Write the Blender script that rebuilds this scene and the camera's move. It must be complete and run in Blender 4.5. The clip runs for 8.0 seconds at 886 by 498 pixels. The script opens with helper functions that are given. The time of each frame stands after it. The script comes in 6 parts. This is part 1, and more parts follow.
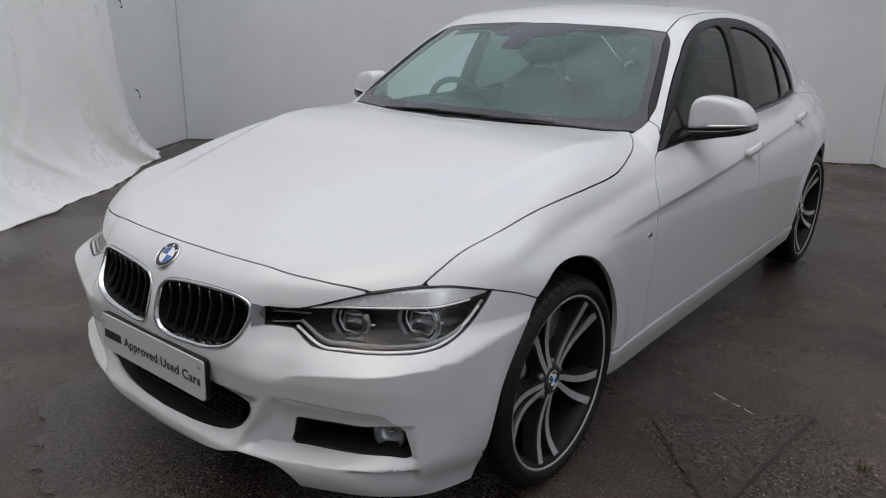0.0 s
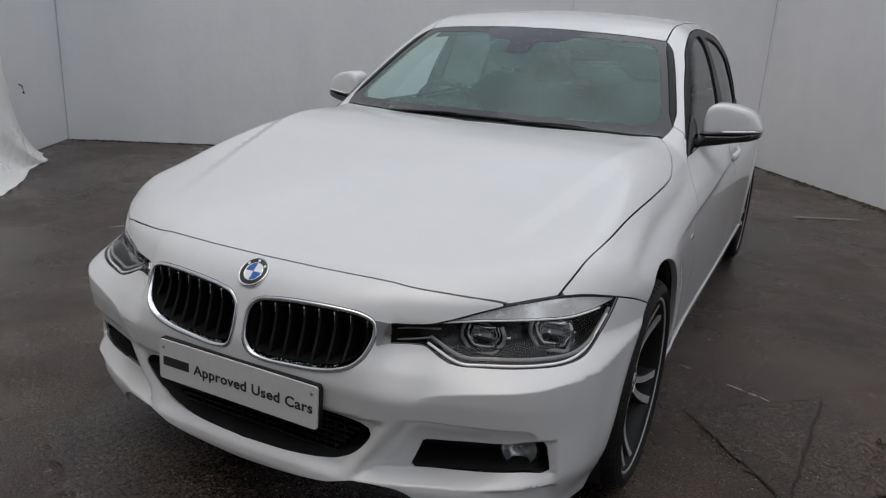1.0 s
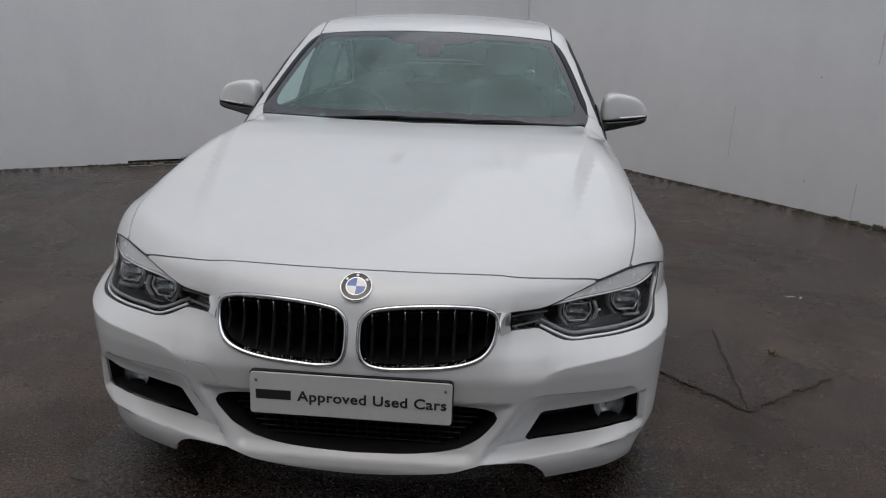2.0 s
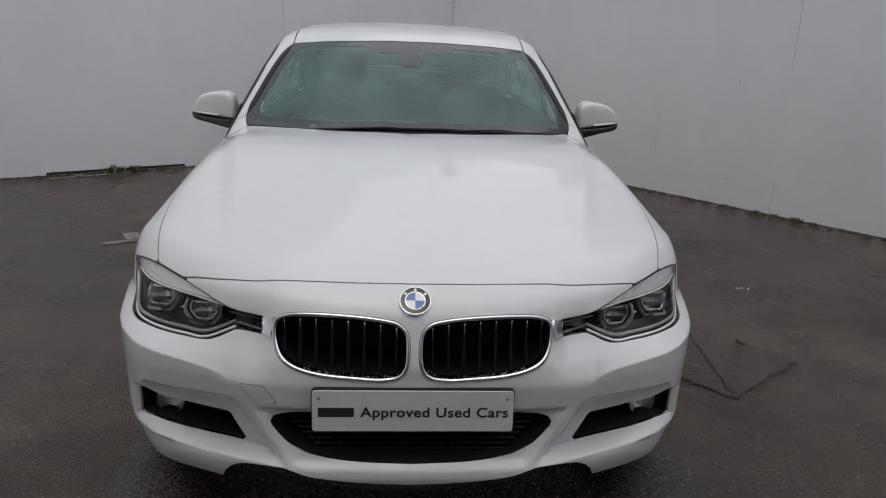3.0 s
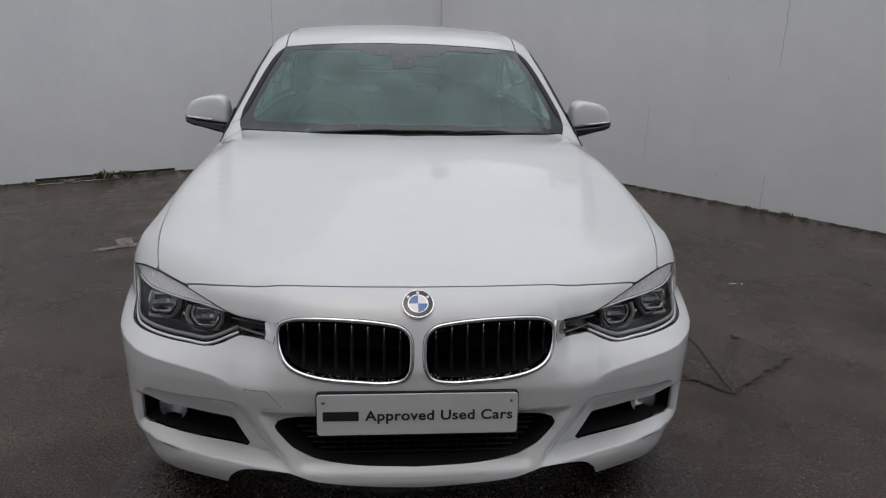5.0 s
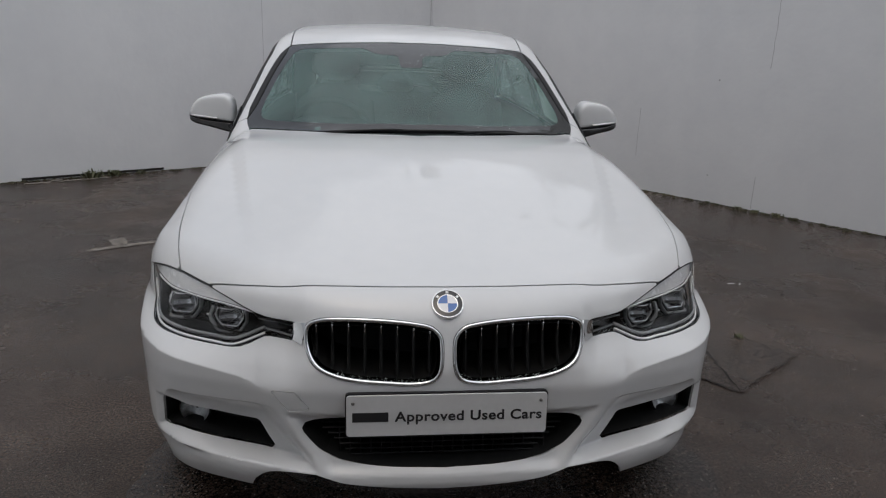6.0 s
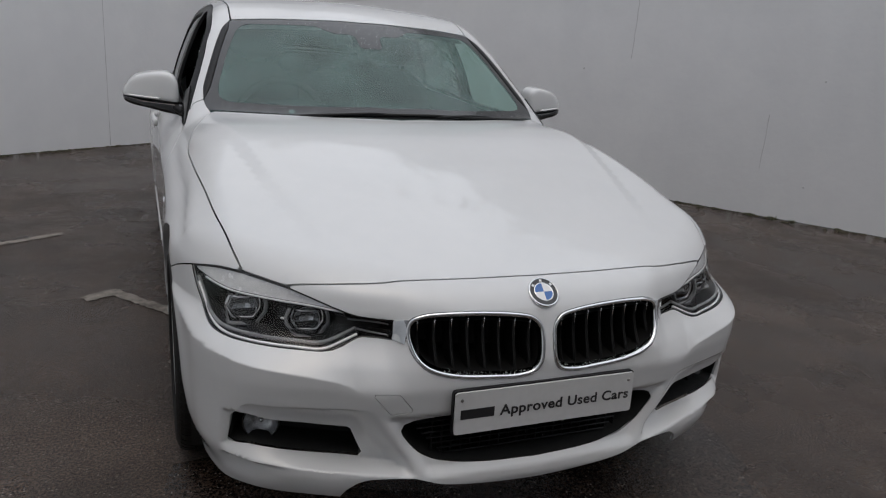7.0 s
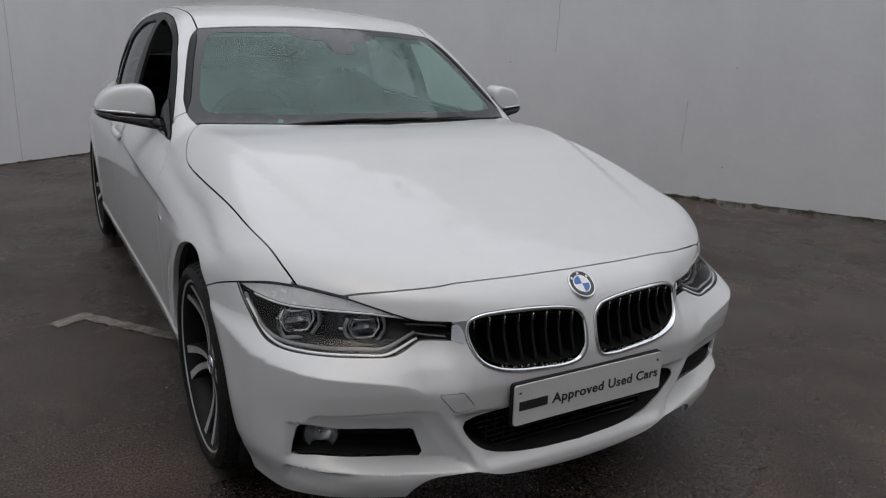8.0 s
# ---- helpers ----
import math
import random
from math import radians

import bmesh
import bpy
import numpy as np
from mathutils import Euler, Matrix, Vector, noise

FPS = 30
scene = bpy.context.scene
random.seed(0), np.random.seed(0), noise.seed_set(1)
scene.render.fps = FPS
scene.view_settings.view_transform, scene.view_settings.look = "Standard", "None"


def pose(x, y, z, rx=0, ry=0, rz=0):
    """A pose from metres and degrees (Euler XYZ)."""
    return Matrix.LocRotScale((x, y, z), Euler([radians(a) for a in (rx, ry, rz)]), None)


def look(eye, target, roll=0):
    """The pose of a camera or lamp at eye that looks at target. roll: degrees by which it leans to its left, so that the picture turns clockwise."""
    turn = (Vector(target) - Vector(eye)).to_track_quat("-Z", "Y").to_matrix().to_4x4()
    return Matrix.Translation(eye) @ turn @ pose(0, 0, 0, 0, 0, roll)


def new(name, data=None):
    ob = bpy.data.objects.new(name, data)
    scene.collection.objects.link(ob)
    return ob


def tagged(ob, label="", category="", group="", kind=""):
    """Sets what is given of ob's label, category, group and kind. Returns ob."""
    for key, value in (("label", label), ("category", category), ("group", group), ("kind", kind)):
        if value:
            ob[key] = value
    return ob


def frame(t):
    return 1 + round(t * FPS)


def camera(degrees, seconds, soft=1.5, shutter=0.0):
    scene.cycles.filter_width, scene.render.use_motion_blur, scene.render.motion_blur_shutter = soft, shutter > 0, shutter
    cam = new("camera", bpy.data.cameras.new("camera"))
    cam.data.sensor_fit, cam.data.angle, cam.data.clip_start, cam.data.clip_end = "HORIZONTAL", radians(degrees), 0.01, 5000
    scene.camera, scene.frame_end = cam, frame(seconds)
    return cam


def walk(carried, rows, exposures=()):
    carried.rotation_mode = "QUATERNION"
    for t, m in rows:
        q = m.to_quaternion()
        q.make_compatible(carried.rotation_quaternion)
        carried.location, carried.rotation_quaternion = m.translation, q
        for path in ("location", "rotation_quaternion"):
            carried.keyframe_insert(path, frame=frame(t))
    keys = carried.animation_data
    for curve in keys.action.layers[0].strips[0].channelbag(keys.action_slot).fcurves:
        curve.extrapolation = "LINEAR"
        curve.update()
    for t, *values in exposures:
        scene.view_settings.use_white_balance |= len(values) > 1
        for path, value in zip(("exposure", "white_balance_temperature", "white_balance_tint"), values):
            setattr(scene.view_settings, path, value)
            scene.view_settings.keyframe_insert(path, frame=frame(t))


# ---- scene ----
cam = camera(62.2, 8.0, 1.15)
PATH = [
    (0.0, (1.8131, -0.9681, 1.3437), (0.6220, 0.5231, 0.7458), 0.90),
    (0.5, (1.6364, -1.0494, 1.3161), (0.5099, 0.4920, 0.7201), 1.59),
    (1.0, (1.2060, -1.2869, 1.3257), (0.3546, 0.4262, 0.7422), 3.02),
    (1.5, (0.7542, -1.5029, 1.3278), (0.2756, 0.3508, 0.7493), 2.81),
    (2.0, (0.3492, -1.6727, 1.3337), (0.2060, 0.2398, 0.7666), 1.84),
    (2.2, (0.2236, -1.6960, 1.3400), (0.1757, 0.2215, 0.7870), 1.86),
    (3.5, (-0.0912, -1.7192, 1.3768), (0.0570, 0.1947, 0.8154), 1.97),
    (4.0, (-0.0901, -1.7175, 1.3786), (0.0610, 0.1957, 0.8160), 1.58),
    (4.5, (-0.0858, -1.7183, 1.3761), (0.0709, 0.1957, 0.8176), 1.37),
    (5.8, (-0.0985, -1.7165, 1.3753), (0.0650, 0.1970, 0.8171), 1.41),
    (6.0, (-0.2166, -1.7005, 1.3677), (-0.0012, 0.2089, 0.8126), 1.81),
    (6.5, (-0.6064, -1.6424, 1.3623), (-0.1670, 0.2315, 0.8189), 3.10),
    (7.0, (-0.9336, -1.4712, 1.3323), (-0.1944, 0.2969, 0.7601), 4.25),
    (7.5, (-1.2112, -1.3883, 1.3573), (-0.2896, 0.2849, 0.7648), 3.97),
    (8.0, (-1.2973, -1.3631, 1.3528), (-0.3186, 0.2841, 0.7791), 2.72),
]
walk(cam, [(t, look(eye, target, roll)) for t, eye, target, roll in PATH], [(0.0, 0.42, 6350, 10), (1.5, 0.20, 6350, 10), (8.0, 0.19, 6350, 10)])

# ---- daylight: an even overcast sky ----
world = bpy.data.worlds.new("overcast")
scene.world = world
world.use_nodes = True
wn, wl = world.node_tree.nodes, world.node_tree.links
sky = wn.new("ShaderNodeTexSky")
sky.sky_type, sky.sun_disc, sky.sun_elevation, sky.sun_rotation = "NISHITA", False, radians(70), radians(205)
sky.air_density, sky.dust_density, sky.ozone_density = 1.6, 6.0, 1.0
grey = wn.new("ShaderNodeMix")
grey.data_type = "RGBA"
grey.inputs[0].default_value = 0.60
grey.inputs[7].default_value = (6.6, 6.75, 7.0, 1)
wl.new(sky.outputs["Color"], grey.inputs[6])
wl.new(grey.outputs[2], wn["Background"].inputs["Color"])
wn["Background"].inputs["Strength"].default_value = 0.105

sun_data = bpy.data.lights.new("sun", "SUN")
sun_data.energy, sun_data.angle, sun_data.color = 0.82, radians(115), (1.0, 0.985, 0.96)
sun = new("sun", sun_data)
sun.matrix_world = look((5.0, 0.5, 7.0), (0, 0, 0))


# ---- materials ----
def material(name, base, rough=0.5, metal=0.0, second=None, scale=8.0, detail=4.0, bump_depth=0.0, bump_scale=60.0, coat=0.0, rough_spread=0.0,
             transmission=0.0, spec=0.5, coords="Object"):
    """A node material: two colours mixed by noise at two scales, uneven gloss, fine relief."""
    m = bpy.data.materials.new(name)
    m.use_nodes = True
    nt = m.node_tree
    n, l = nt.nodes, nt.links
    p = n["Principled BSDF"]
    p.inputs["Base Color"].default_value = (*base, 1)
    p.inputs["Roughness"].default_value = rough
    p.inputs["Metallic"].default_value = metal
    p.inputs["Coat Weight"].default_value = coat
    p.inputs["Coat Roughness"].default_value = 0.04
    p.inputs["Transmission Weight"].default_value = transmission
    p.inputs["Specular IOR Level"].default_value = spec
    tc = n.new("ShaderNodeTexCoord")
    if second or rough_spread:
        a, b, mx = n.new("ShaderNodeTexNoise"), n.new("ShaderNodeTexNoise"), n.new("ShaderNodeMix")
        a.inputs["Scale"].default_value, a.inputs["Detail"].default_value = scale, detail
        b.inputs["Scale"].default_value, b.inputs["Detail"].default_value = scale * 7.3, detail
        for k in (a, b):
            l.new(tc.outputs[coords], k.inputs["Vector"])
        mx.data_type = "FLOAT"
        mx.inputs[0].default_value = 0.4
        l.new(a.outputs["Fac"], mx.inputs[2])
        l.new(b.outputs["Fac"], mx.inputs[3])
        if second:
            ramp = n.new("ShaderNodeValToRGB")
            ramp.color_ramp.elements[0].position, ramp.color_ramp.elements[1].position = 0.36, 0.64
            ramp.color_ramp.elements[0].color, ramp.color_ramp.elements[1].color = (*base, 1), (*second, 1)
            l.new(mx.outputs[0], ramp.inputs["Fac"])
            l.new(ramp.outputs["Color"], p.inputs["Base Color"])
        if rough_spread:
            mr = n.new("ShaderNodeMapRange")
            mr.inputs[1].default_value, mr.inputs[2].default_value = 0.35, 0.65
            mr.inputs[3].default_value, mr.inputs[4].default_value = max(rough - rough_spread, 0.02), rough + rough_spread
            l.new(mx.outputs[0], mr.inputs[0])
            l.new(mr.outputs[0], p.inputs["Roughness"])
    if bump_depth:
        bn, bu = n.new("ShaderNodeTexNoise"), n.new("ShaderNodeBump")
        bn.inputs["Scale"].default_value, bn.inputs["Detail"].default_value = bump_scale, 5
        l.new(tc.outputs[coords], bn.inputs["Vector"])
        bu.inputs["Distance"].default_value, bu.inputs["Strength"].default_value = bump_depth, 1.0
        l.new(bn.outputs["Fac"], bu.inputs["Height"])
        l.new(bu.outputs["Normal"], p.inputs["Normal"])
    return m


def pane(name, tint, ior=1.5, haze=0.01, film=0.0):
    """Thin tinted glass: clear straight through, with the gloss that its angle gives."""
    m = bpy.data.materials.new(name)
    m.use_nodes = True
    n, l = m.node_tree.nodes, m.node_tree.links
    n.remove(n["Principled BSDF"])
    clear, shine, mix, edge = n.new("ShaderNodeBsdfTransparent"), n.new("ShaderNodeBsdfGlossy"), n.new("ShaderNodeMixShader"), n.new("ShaderNodeLayerWeight")
    steep, gloss = n.new("ShaderNodeMath"), n.new("ShaderNodeMath")
    clear.inputs["Color"].default_value = (*tint, 1)
    shine.inputs["Roughness"].default_value = haze
    flat_on = ((ior - 1) / (ior + 1)) ** 2
    edge.inputs["Blend"].default_value = 0.5
    steep.operation, steep.inputs[1].default_value = "POWER", 5.0
    gloss.operation, gloss.inputs[1].default_value, gloss.inputs[2].default_value = "MULTIPLY_ADD", 1 - flat_on, flat_on
    l.new(edge.outputs["Facing"], steep.inputs[0])
    l.new(steep.outputs[0], gloss.inputs[0])
    l.new(gloss.outputs[0], mix.inputs["Fac"])
    l.new(clear.outputs["BSDF"], mix.inputs[1])
    l.new(shine.outputs["BSDF"], mix.inputs[2])
    if film:
        # a thin uneven film of rain; its diffuse teal also paints in missing sky reflection
        wet, veil, tc = n.new("ShaderNodeBsdfDiffuse"), n.new("ShaderNodeMixShader"), n.new("ShaderNodeTexCoord")
        spread, span = n.new("ShaderNodeTexNoise"), n.new("ShaderNodeMapRange")
        wet.inputs["Color"].default_value = (0.42, 0.66, 0.62, 1)
        spread.inputs["Scale"].default_value, spread.inputs["Detail"].default_value = 5.0, 6
        l.new(tc.outputs["Object"], spread.inputs["Vector"])
        span.inputs[1].default_value, span.inputs[2].default_value = 0.3, 0.7
        span.inputs[3].default_value, span.inputs[4].default_value = film * 0.6, film * 1.35
        l.new(spread.outputs["Fac"], span.inputs[0])
        l.new(span.outputs[0], veil.inputs["Fac"])
        l.new(mix.outputs["Shader"], veil.inputs[1])
        l.new(wet.outputs["BSDF"], veil.inputs[2])
        l.new(veil.outputs["Shader"], n["Material Output"].inputs["Surface"])
    else:
        l.new(mix.outputs["Shader"], n["Material Output"].inputs["Surface"])
    return m


def asphalt_material(name="wet_asphalt", tone=1.0, coarse=1.0, soaked=0.0):
    m = bpy.data.materials.new(name)
    m.use_nodes = True
    n, l = m.node_tree.nodes, m.node_tree.links
    p = n["Principled BSDF"]
    tc = n.new("ShaderNodeTexCoord")

    def noise_node(scale, detail=6, rough=0.6):
        k = n.new("ShaderNodeTexNoise")
        k.inputs["Scale"].default_value, k.inputs["Detail"].default_value, k.inputs["Roughness"].default_value = scale, detail, rough
        l.new(tc.outputs["Object"], k.inputs["Vector"])
        return k.outputs["Fac"]

    def ramp(value, *stops):
        k = n.new("ShaderNodeValToRGB")
        while len(k.color_ramp.elements) < len(stops):
            k.color_ramp.elements.new(0.5)
        for e, (pos, col) in zip(k.color_ramp.elements, stops):
            e.position, e.color = pos, (*col, 1)
        l.new(value, k.inputs["Fac"])
        return k.outputs["Color"]

    def mixed(kind, fac, a, b):
        k = n.new("ShaderNodeMix")
        k.data_type, k.blend_type = "RGBA", kind
        for socket, value in ((k.inputs[0], fac), (k.inputs[6], a), (k.inputs[7], b)):
            if isinstance(value, (int, float)):
                socket.default_value = value
            elif isinstance(value, tuple):
                socket.default_value = (*value, 1)
            else:
                l.new(value, socket)
        return k.outputs[2]

    broad = ramp(noise_node(0.55), *((p, tuple(tone * c for c in col)) for p, col in ((0.3, (0.0375, 0.0276, 0.0226)), (0.5, (0.0565, 0.0424, 0.0345)), (0.7, (0.081, 0.062, 0.0512)))))
    stain = ramp(noise_node(2.2, 8, 0.7), (0.42, (0.72, 0.70, 0.69)), (0.62, (1.12, 1.1, 1.08)))
    col = mixed("MULTIPLY", 1.0, broad, stain)
    grain = ramp(noise_node(120 * coarse, 3, 0.6), (0.40, (0.16, 0.16, 0.16)), (0.62, (2.15, 2.08, 2.0)))
    col = mixed("MULTIPLY", 0.9, col, grain)
    vor = n.new("ShaderNodeTexVoronoi")
    vor.inputs["Scale"].default_value = 95
    l.new(tc.outputs["Object"], vor.inputs["Vector"])
    pick = n.new("ShaderNodeSeparateColor")
    l.new(vor.outputs["Color"], pick.inputs["Color"])
    near = ramp(vor.outputs["Distance"], (0.20, (1, 1, 1)), (0.30, (0, 0, 0)))
    some = ramp(pick.outputs["Red"], (0.80, (0, 0, 0)), (0.88, (1, 1, 1)))
    chip = mixed("MULTIPLY", 1.0, near, some)
    col = mixed("MIX", chip, col, (0.25, 0.225, 0.20))
    l.new(col, p.inputs["Base Color"])
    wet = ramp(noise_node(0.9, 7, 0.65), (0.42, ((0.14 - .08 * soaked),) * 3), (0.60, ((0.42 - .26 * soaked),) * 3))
    l.new(wet, p.inputs["Roughness"])
    p.inputs["Specular IOR Level"].default_value = 0.4
    relief = n.new("ShaderNodeBump")
    relief.inputs["Distance"].default_value, relief.inputs["Strength"].default_value = 0.006 - 0.0035 * soaked, 1.0
    l.new(noise_node(150, 4, 0.7), relief.inputs["Height"])
    l.new(relief.outputs["Normal"], p.inputs["Normal"])
    return m


def wall_material():
    m = material("painted_wall", (0.735, 0.742, 0.757), 0.55, second=(0.785, 0.79, 0.80), scale=0.7, bump_depth=0.002, bump_scale=18, rough_spread=0.1)
    n, l = m.node_tree.nodes, m.node_tree.links
    p = n["Principled BSDF"]
    tc, mp, st, rp, mx = (n.new("ShaderNodeTexCoord"), n.new("ShaderNodeMapping"), n.new("ShaderNodeTexNoise"), n.new("ShaderNodeValToRGB"), n.new("ShaderNodeMix"))
    mp.inputs["Scale"].default_value = (1.2, 1.2, 0.35)
    st.inputs["Scale"].default_value, st.inputs["Detail"].default_value = 2.0, 6
    rp.color_ramp.elements[0].position, rp.color_ramp.elements[1].position = 0.32, 0.62
    rp.color_ramp.elements[0].color = (0.965, 0.966, 0.97, 1)
    l.new(tc.outputs["Object"], mp.inputs["Vector"])
    l.new(mp.outputs["Vector"], st.inputs["Vector"])
    l.new(st.outputs["Fac"], rp.inputs["Fac"])
    mx.data_type, mx.blend_type = "RGBA", "MULTIPLY"
    mx.inputs[0].default_value = 1.0
    source = p.inputs["Base Color"].links[0].from_socket
    l.new(source, mx.inputs[6])
    l.new(rp.outputs["Color"], mx.inputs[7])
    l.new(mx.outputs[2], p.inputs["Base Color"])
    return m


WALL = wall_material()
ASPHALT = asphalt_material()
# the 0.62 tone paints contact shade at the car's front; the gloss is water
SHADE_ASPHALT = asphalt_material("contact_shade_asphalt", 0.62, 1.0, 1.0)
PATCH_MAT = asphalt_material("patched_asphalt", 0.82, 0.8)
DARK_WALL = material("dark_render", (0.25, 0.248, 0.245), 0.8, second=(0.31, 0.306, 0.30), scale=1.5, bump_depth=0.004, bump_scale=40)
MOSS = material("moss_and_dirt", (0.03, 0.035, 0.015), 0.9, second=(0.09, 0.075, 0.05), scale=14, bump_depth=0.01, bump_scale=80)
LEAF = material("weed_leaf", (0.045, 0.06, 0.02), 0.6, second=(0.10, 0.095, 0.045), scale=30)
ROAD_PAINT = material("worn_road_paint", (0.065, 0.055, 0.047), 0.55, second=(0.31, 0.28, 0.245), scale=20, bump_depth=0.003, bump_scale=140)
TAR = material("dark_crack", (0.008, 0.007, 0.006), 0.8, second=(0.02, 0.017, 0.014), scale=40)
SHEET = material("white_pvc_sheet", (0.95, 0.94, 0.91), 0.32, second=(0.92, 0.91, 0.88), scale=1.6, bump_depth=0.004, bump_scale=11, rough_spread=0.08)
PAINT = material("white_car_paint", (0.63, 0.642, 0.655), 0.5, second=(0.66, 0.668, 0.678), scale=2.5, coat=1.0, rough_spread=0.03)
CHROME = material("bright_chrome", (0.80, 0.81, 0.82), 0.09, 1.0, second=(0.72, 0.73, 0.74), scale=20)
GLOSS_BLACK = material("gloss_black", (0.008, 0.008, 0.009), 0.12, second=(0.012, 0.012, 0.013), scale=12, coat=0.4)
TRIM_BLACK = material("satin_black_trim", (0.008, 0.008, 0.009), 0.36, second=(0.013, 0.013, 0.014), scale=30, spec=0.22, bump_depth=0.0006, bump_scale=300)
PLASTIC = material("dark_grained_plastic", (0.010, 0.010, 0.010), 0.62, second=(0.017, 0.017, 0.017), scale=60, bump_depth=0.001, bump_scale=240)
RUBBER = material("tyre_rubber", (0.006, 0.006, 0.006), 0.55, second=(0.012, 0.0115, 0.011), scale=18, spec=0.25, bump_depth=0.001, bump_scale=120)
ALLOY = material("machined_alloy", (0.62, 0.625, 0.63), 0.36, 0.55, second=(0.50, 0.505, 0.51), scale=40, rough_spread=0.06)
ALLOY_DARK = material("dark_grey_alloy", (0.055, 0.055, 0.06), 0.34, 0.7, second=(0.075, 0.075, 0.08), scale=14, rough_spread=0.06)
STEEL = material("brake_steel", (0.22, 0.21, 0.20), 0.45, 1.0, second=(0.32, 0.31, 0.30), scale=25)
SCREEN_GLASS = pane("windscreen_glass", (0.62, 0.80, 0.76), 1.60, film=0.16)
SIDE_GLASS = pane("side_glass", (0.66, 0.74, 0.70), 1.55, film=0.015)
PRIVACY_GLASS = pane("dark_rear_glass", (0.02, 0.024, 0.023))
REAR_SIDE_GLASS = pane("rear_side_glass", (0.20, 0.23, 0.22), 1.6, film=0.012)
LAMP_GLASS = pane("lamp_glass", (0.95, 0.955, 0.96), 1.48)
SILVER = material("lamp_reflector", (0.78, 0.79, 0.80), 0.16, 1.0, second=(0.66, 0.67, 0.69), scale=45, rough_spread=0.07)
LAMP_GREY = material("lamp_bezel", (0.012, 0.012, 0.013), 0.25, second=(0.02, 0.02, 0.021), scale=30)
GUIDE = material("frosted_light_guide", (0.24, 0.245, 0.25), 0.25, second=(0.16, 0.165, 0.17), scale=24, coat=0.5)
PLATE_WHITE = material("plate_white", (0.58, 0.585, 0.59), 0.35, second=(0.54, 0.545, 0.55), scale=9)
PLATE_INK = material("plate_ink", (0.018, 0.018, 0.02), 0.45)
BLUE = material("enamel_blue", (0.02, 0.11, 0.38), 0.18, second=(0.025, 0.13, 0.42), scale=40, coat=0.6)
ENAMEL_WHITE = material("enamel_white", (0.78, 0.79, 0.80), 0.18, coat=0.6)
SEAT = material("black_leather", (0.007, 0.007, 0.008), 0.65, second=(0.011, 0.011, 0.012), scale=12, spec=0.12, bump_depth=0.001, bump_scale=160)
LINING = material("grey_headlining", (0.16, 0.16, 0.155), 0.9, second=(0.19, 0.19, 0.185), scale=30)
WATER = material("water_bead", (0.42, 0.49, 0.47), 0.06, second=(0.52, 0.58, 0.56), scale=40, coat=0.8)
AMBER = material("indicator_lens", (0.90, 0.90, 0.90), 0.22, 0.35, second=(0.70, 0.70, 0.71), scale=34, coat=0.5, rough_spread=0.10)
STRIP = material("bright_lamp_strip", (0.92, 0.925, 0.93), 0.25, 0.25, second=(0.84, 0.845, 0.85), scale=40, coat=0.6)
SLAT = material("black_grille_slat", (0.004, 0.004, 0.004), 0.5, second=(0.007, 0.007, 0.007), scale=30, spec=0.25)
FOG_SILVER = material("fog_reflector", (0.72, 0.73, 0.74), 0.30, 0.85, second=(0.30, 0.31, 0.32), scale=70, coat=0.5)
BARK = material("tree_bark", (0.06, 0.05, 0.04), 0.9, second=(0.11, 0.095, 0.08), scale=9, bump_depth=0.02, bump_scale=14)
FOLIAGE = material("tree_leaf", (0.035, 0.062, 0.022), 0.55, second=(0.075, 0.105, 0.04), scale=3)
RED = material("red_lamp", (0.28, 0.01, 0.012), 0.15, coat=0.6)


# ---- helpers for building ----
def mesh_of(name, verts, faces, mat, smooth=True):
    me = bpy.data.meshes.new(name)
    me.from_pydata([tuple(map(float, v)) for v in verts], [], [tuple(map(int, f)) for f in faces])
    me.materials.append(mat)
    me.polygons.foreach_set("use_smooth", [smooth] * len(me.polygons))
    me.update()
    return me


def part(name, me, parent=None, label="", kind=""):
    ob = new(name, me)
    if parent:
        ob.parent = parent
    if label or kind:
        tagged(ob, label=label, kind=kind)
    return ob


def from_bm(name, bm, mat, smooth=False):
    me = bpy.data.meshes.new(name)
    bm.normal_update()
    bm.to_mesh(me)
    bm.free()
    me.materials.append(mat)
    me.polygons.foreach_set("use_smooth", [smooth] * len(me.polygons))
    return me


def box_bm(size, centre, bevel=0.0, segments=2, turn=None):
    bm = bmesh.new()
    bmesh.ops.create_cube(bm, size=1, matrix=Matrix.Translation(centre) @ (turn or Matrix()) @ Matrix.Diagonal((*size, 1)))
    if bevel:
        bmesh.ops.bevel(bm, geom=list(bm.edges), offset=bevel, segments=segments, affect="EDGES", profile=0.5)
    return bm


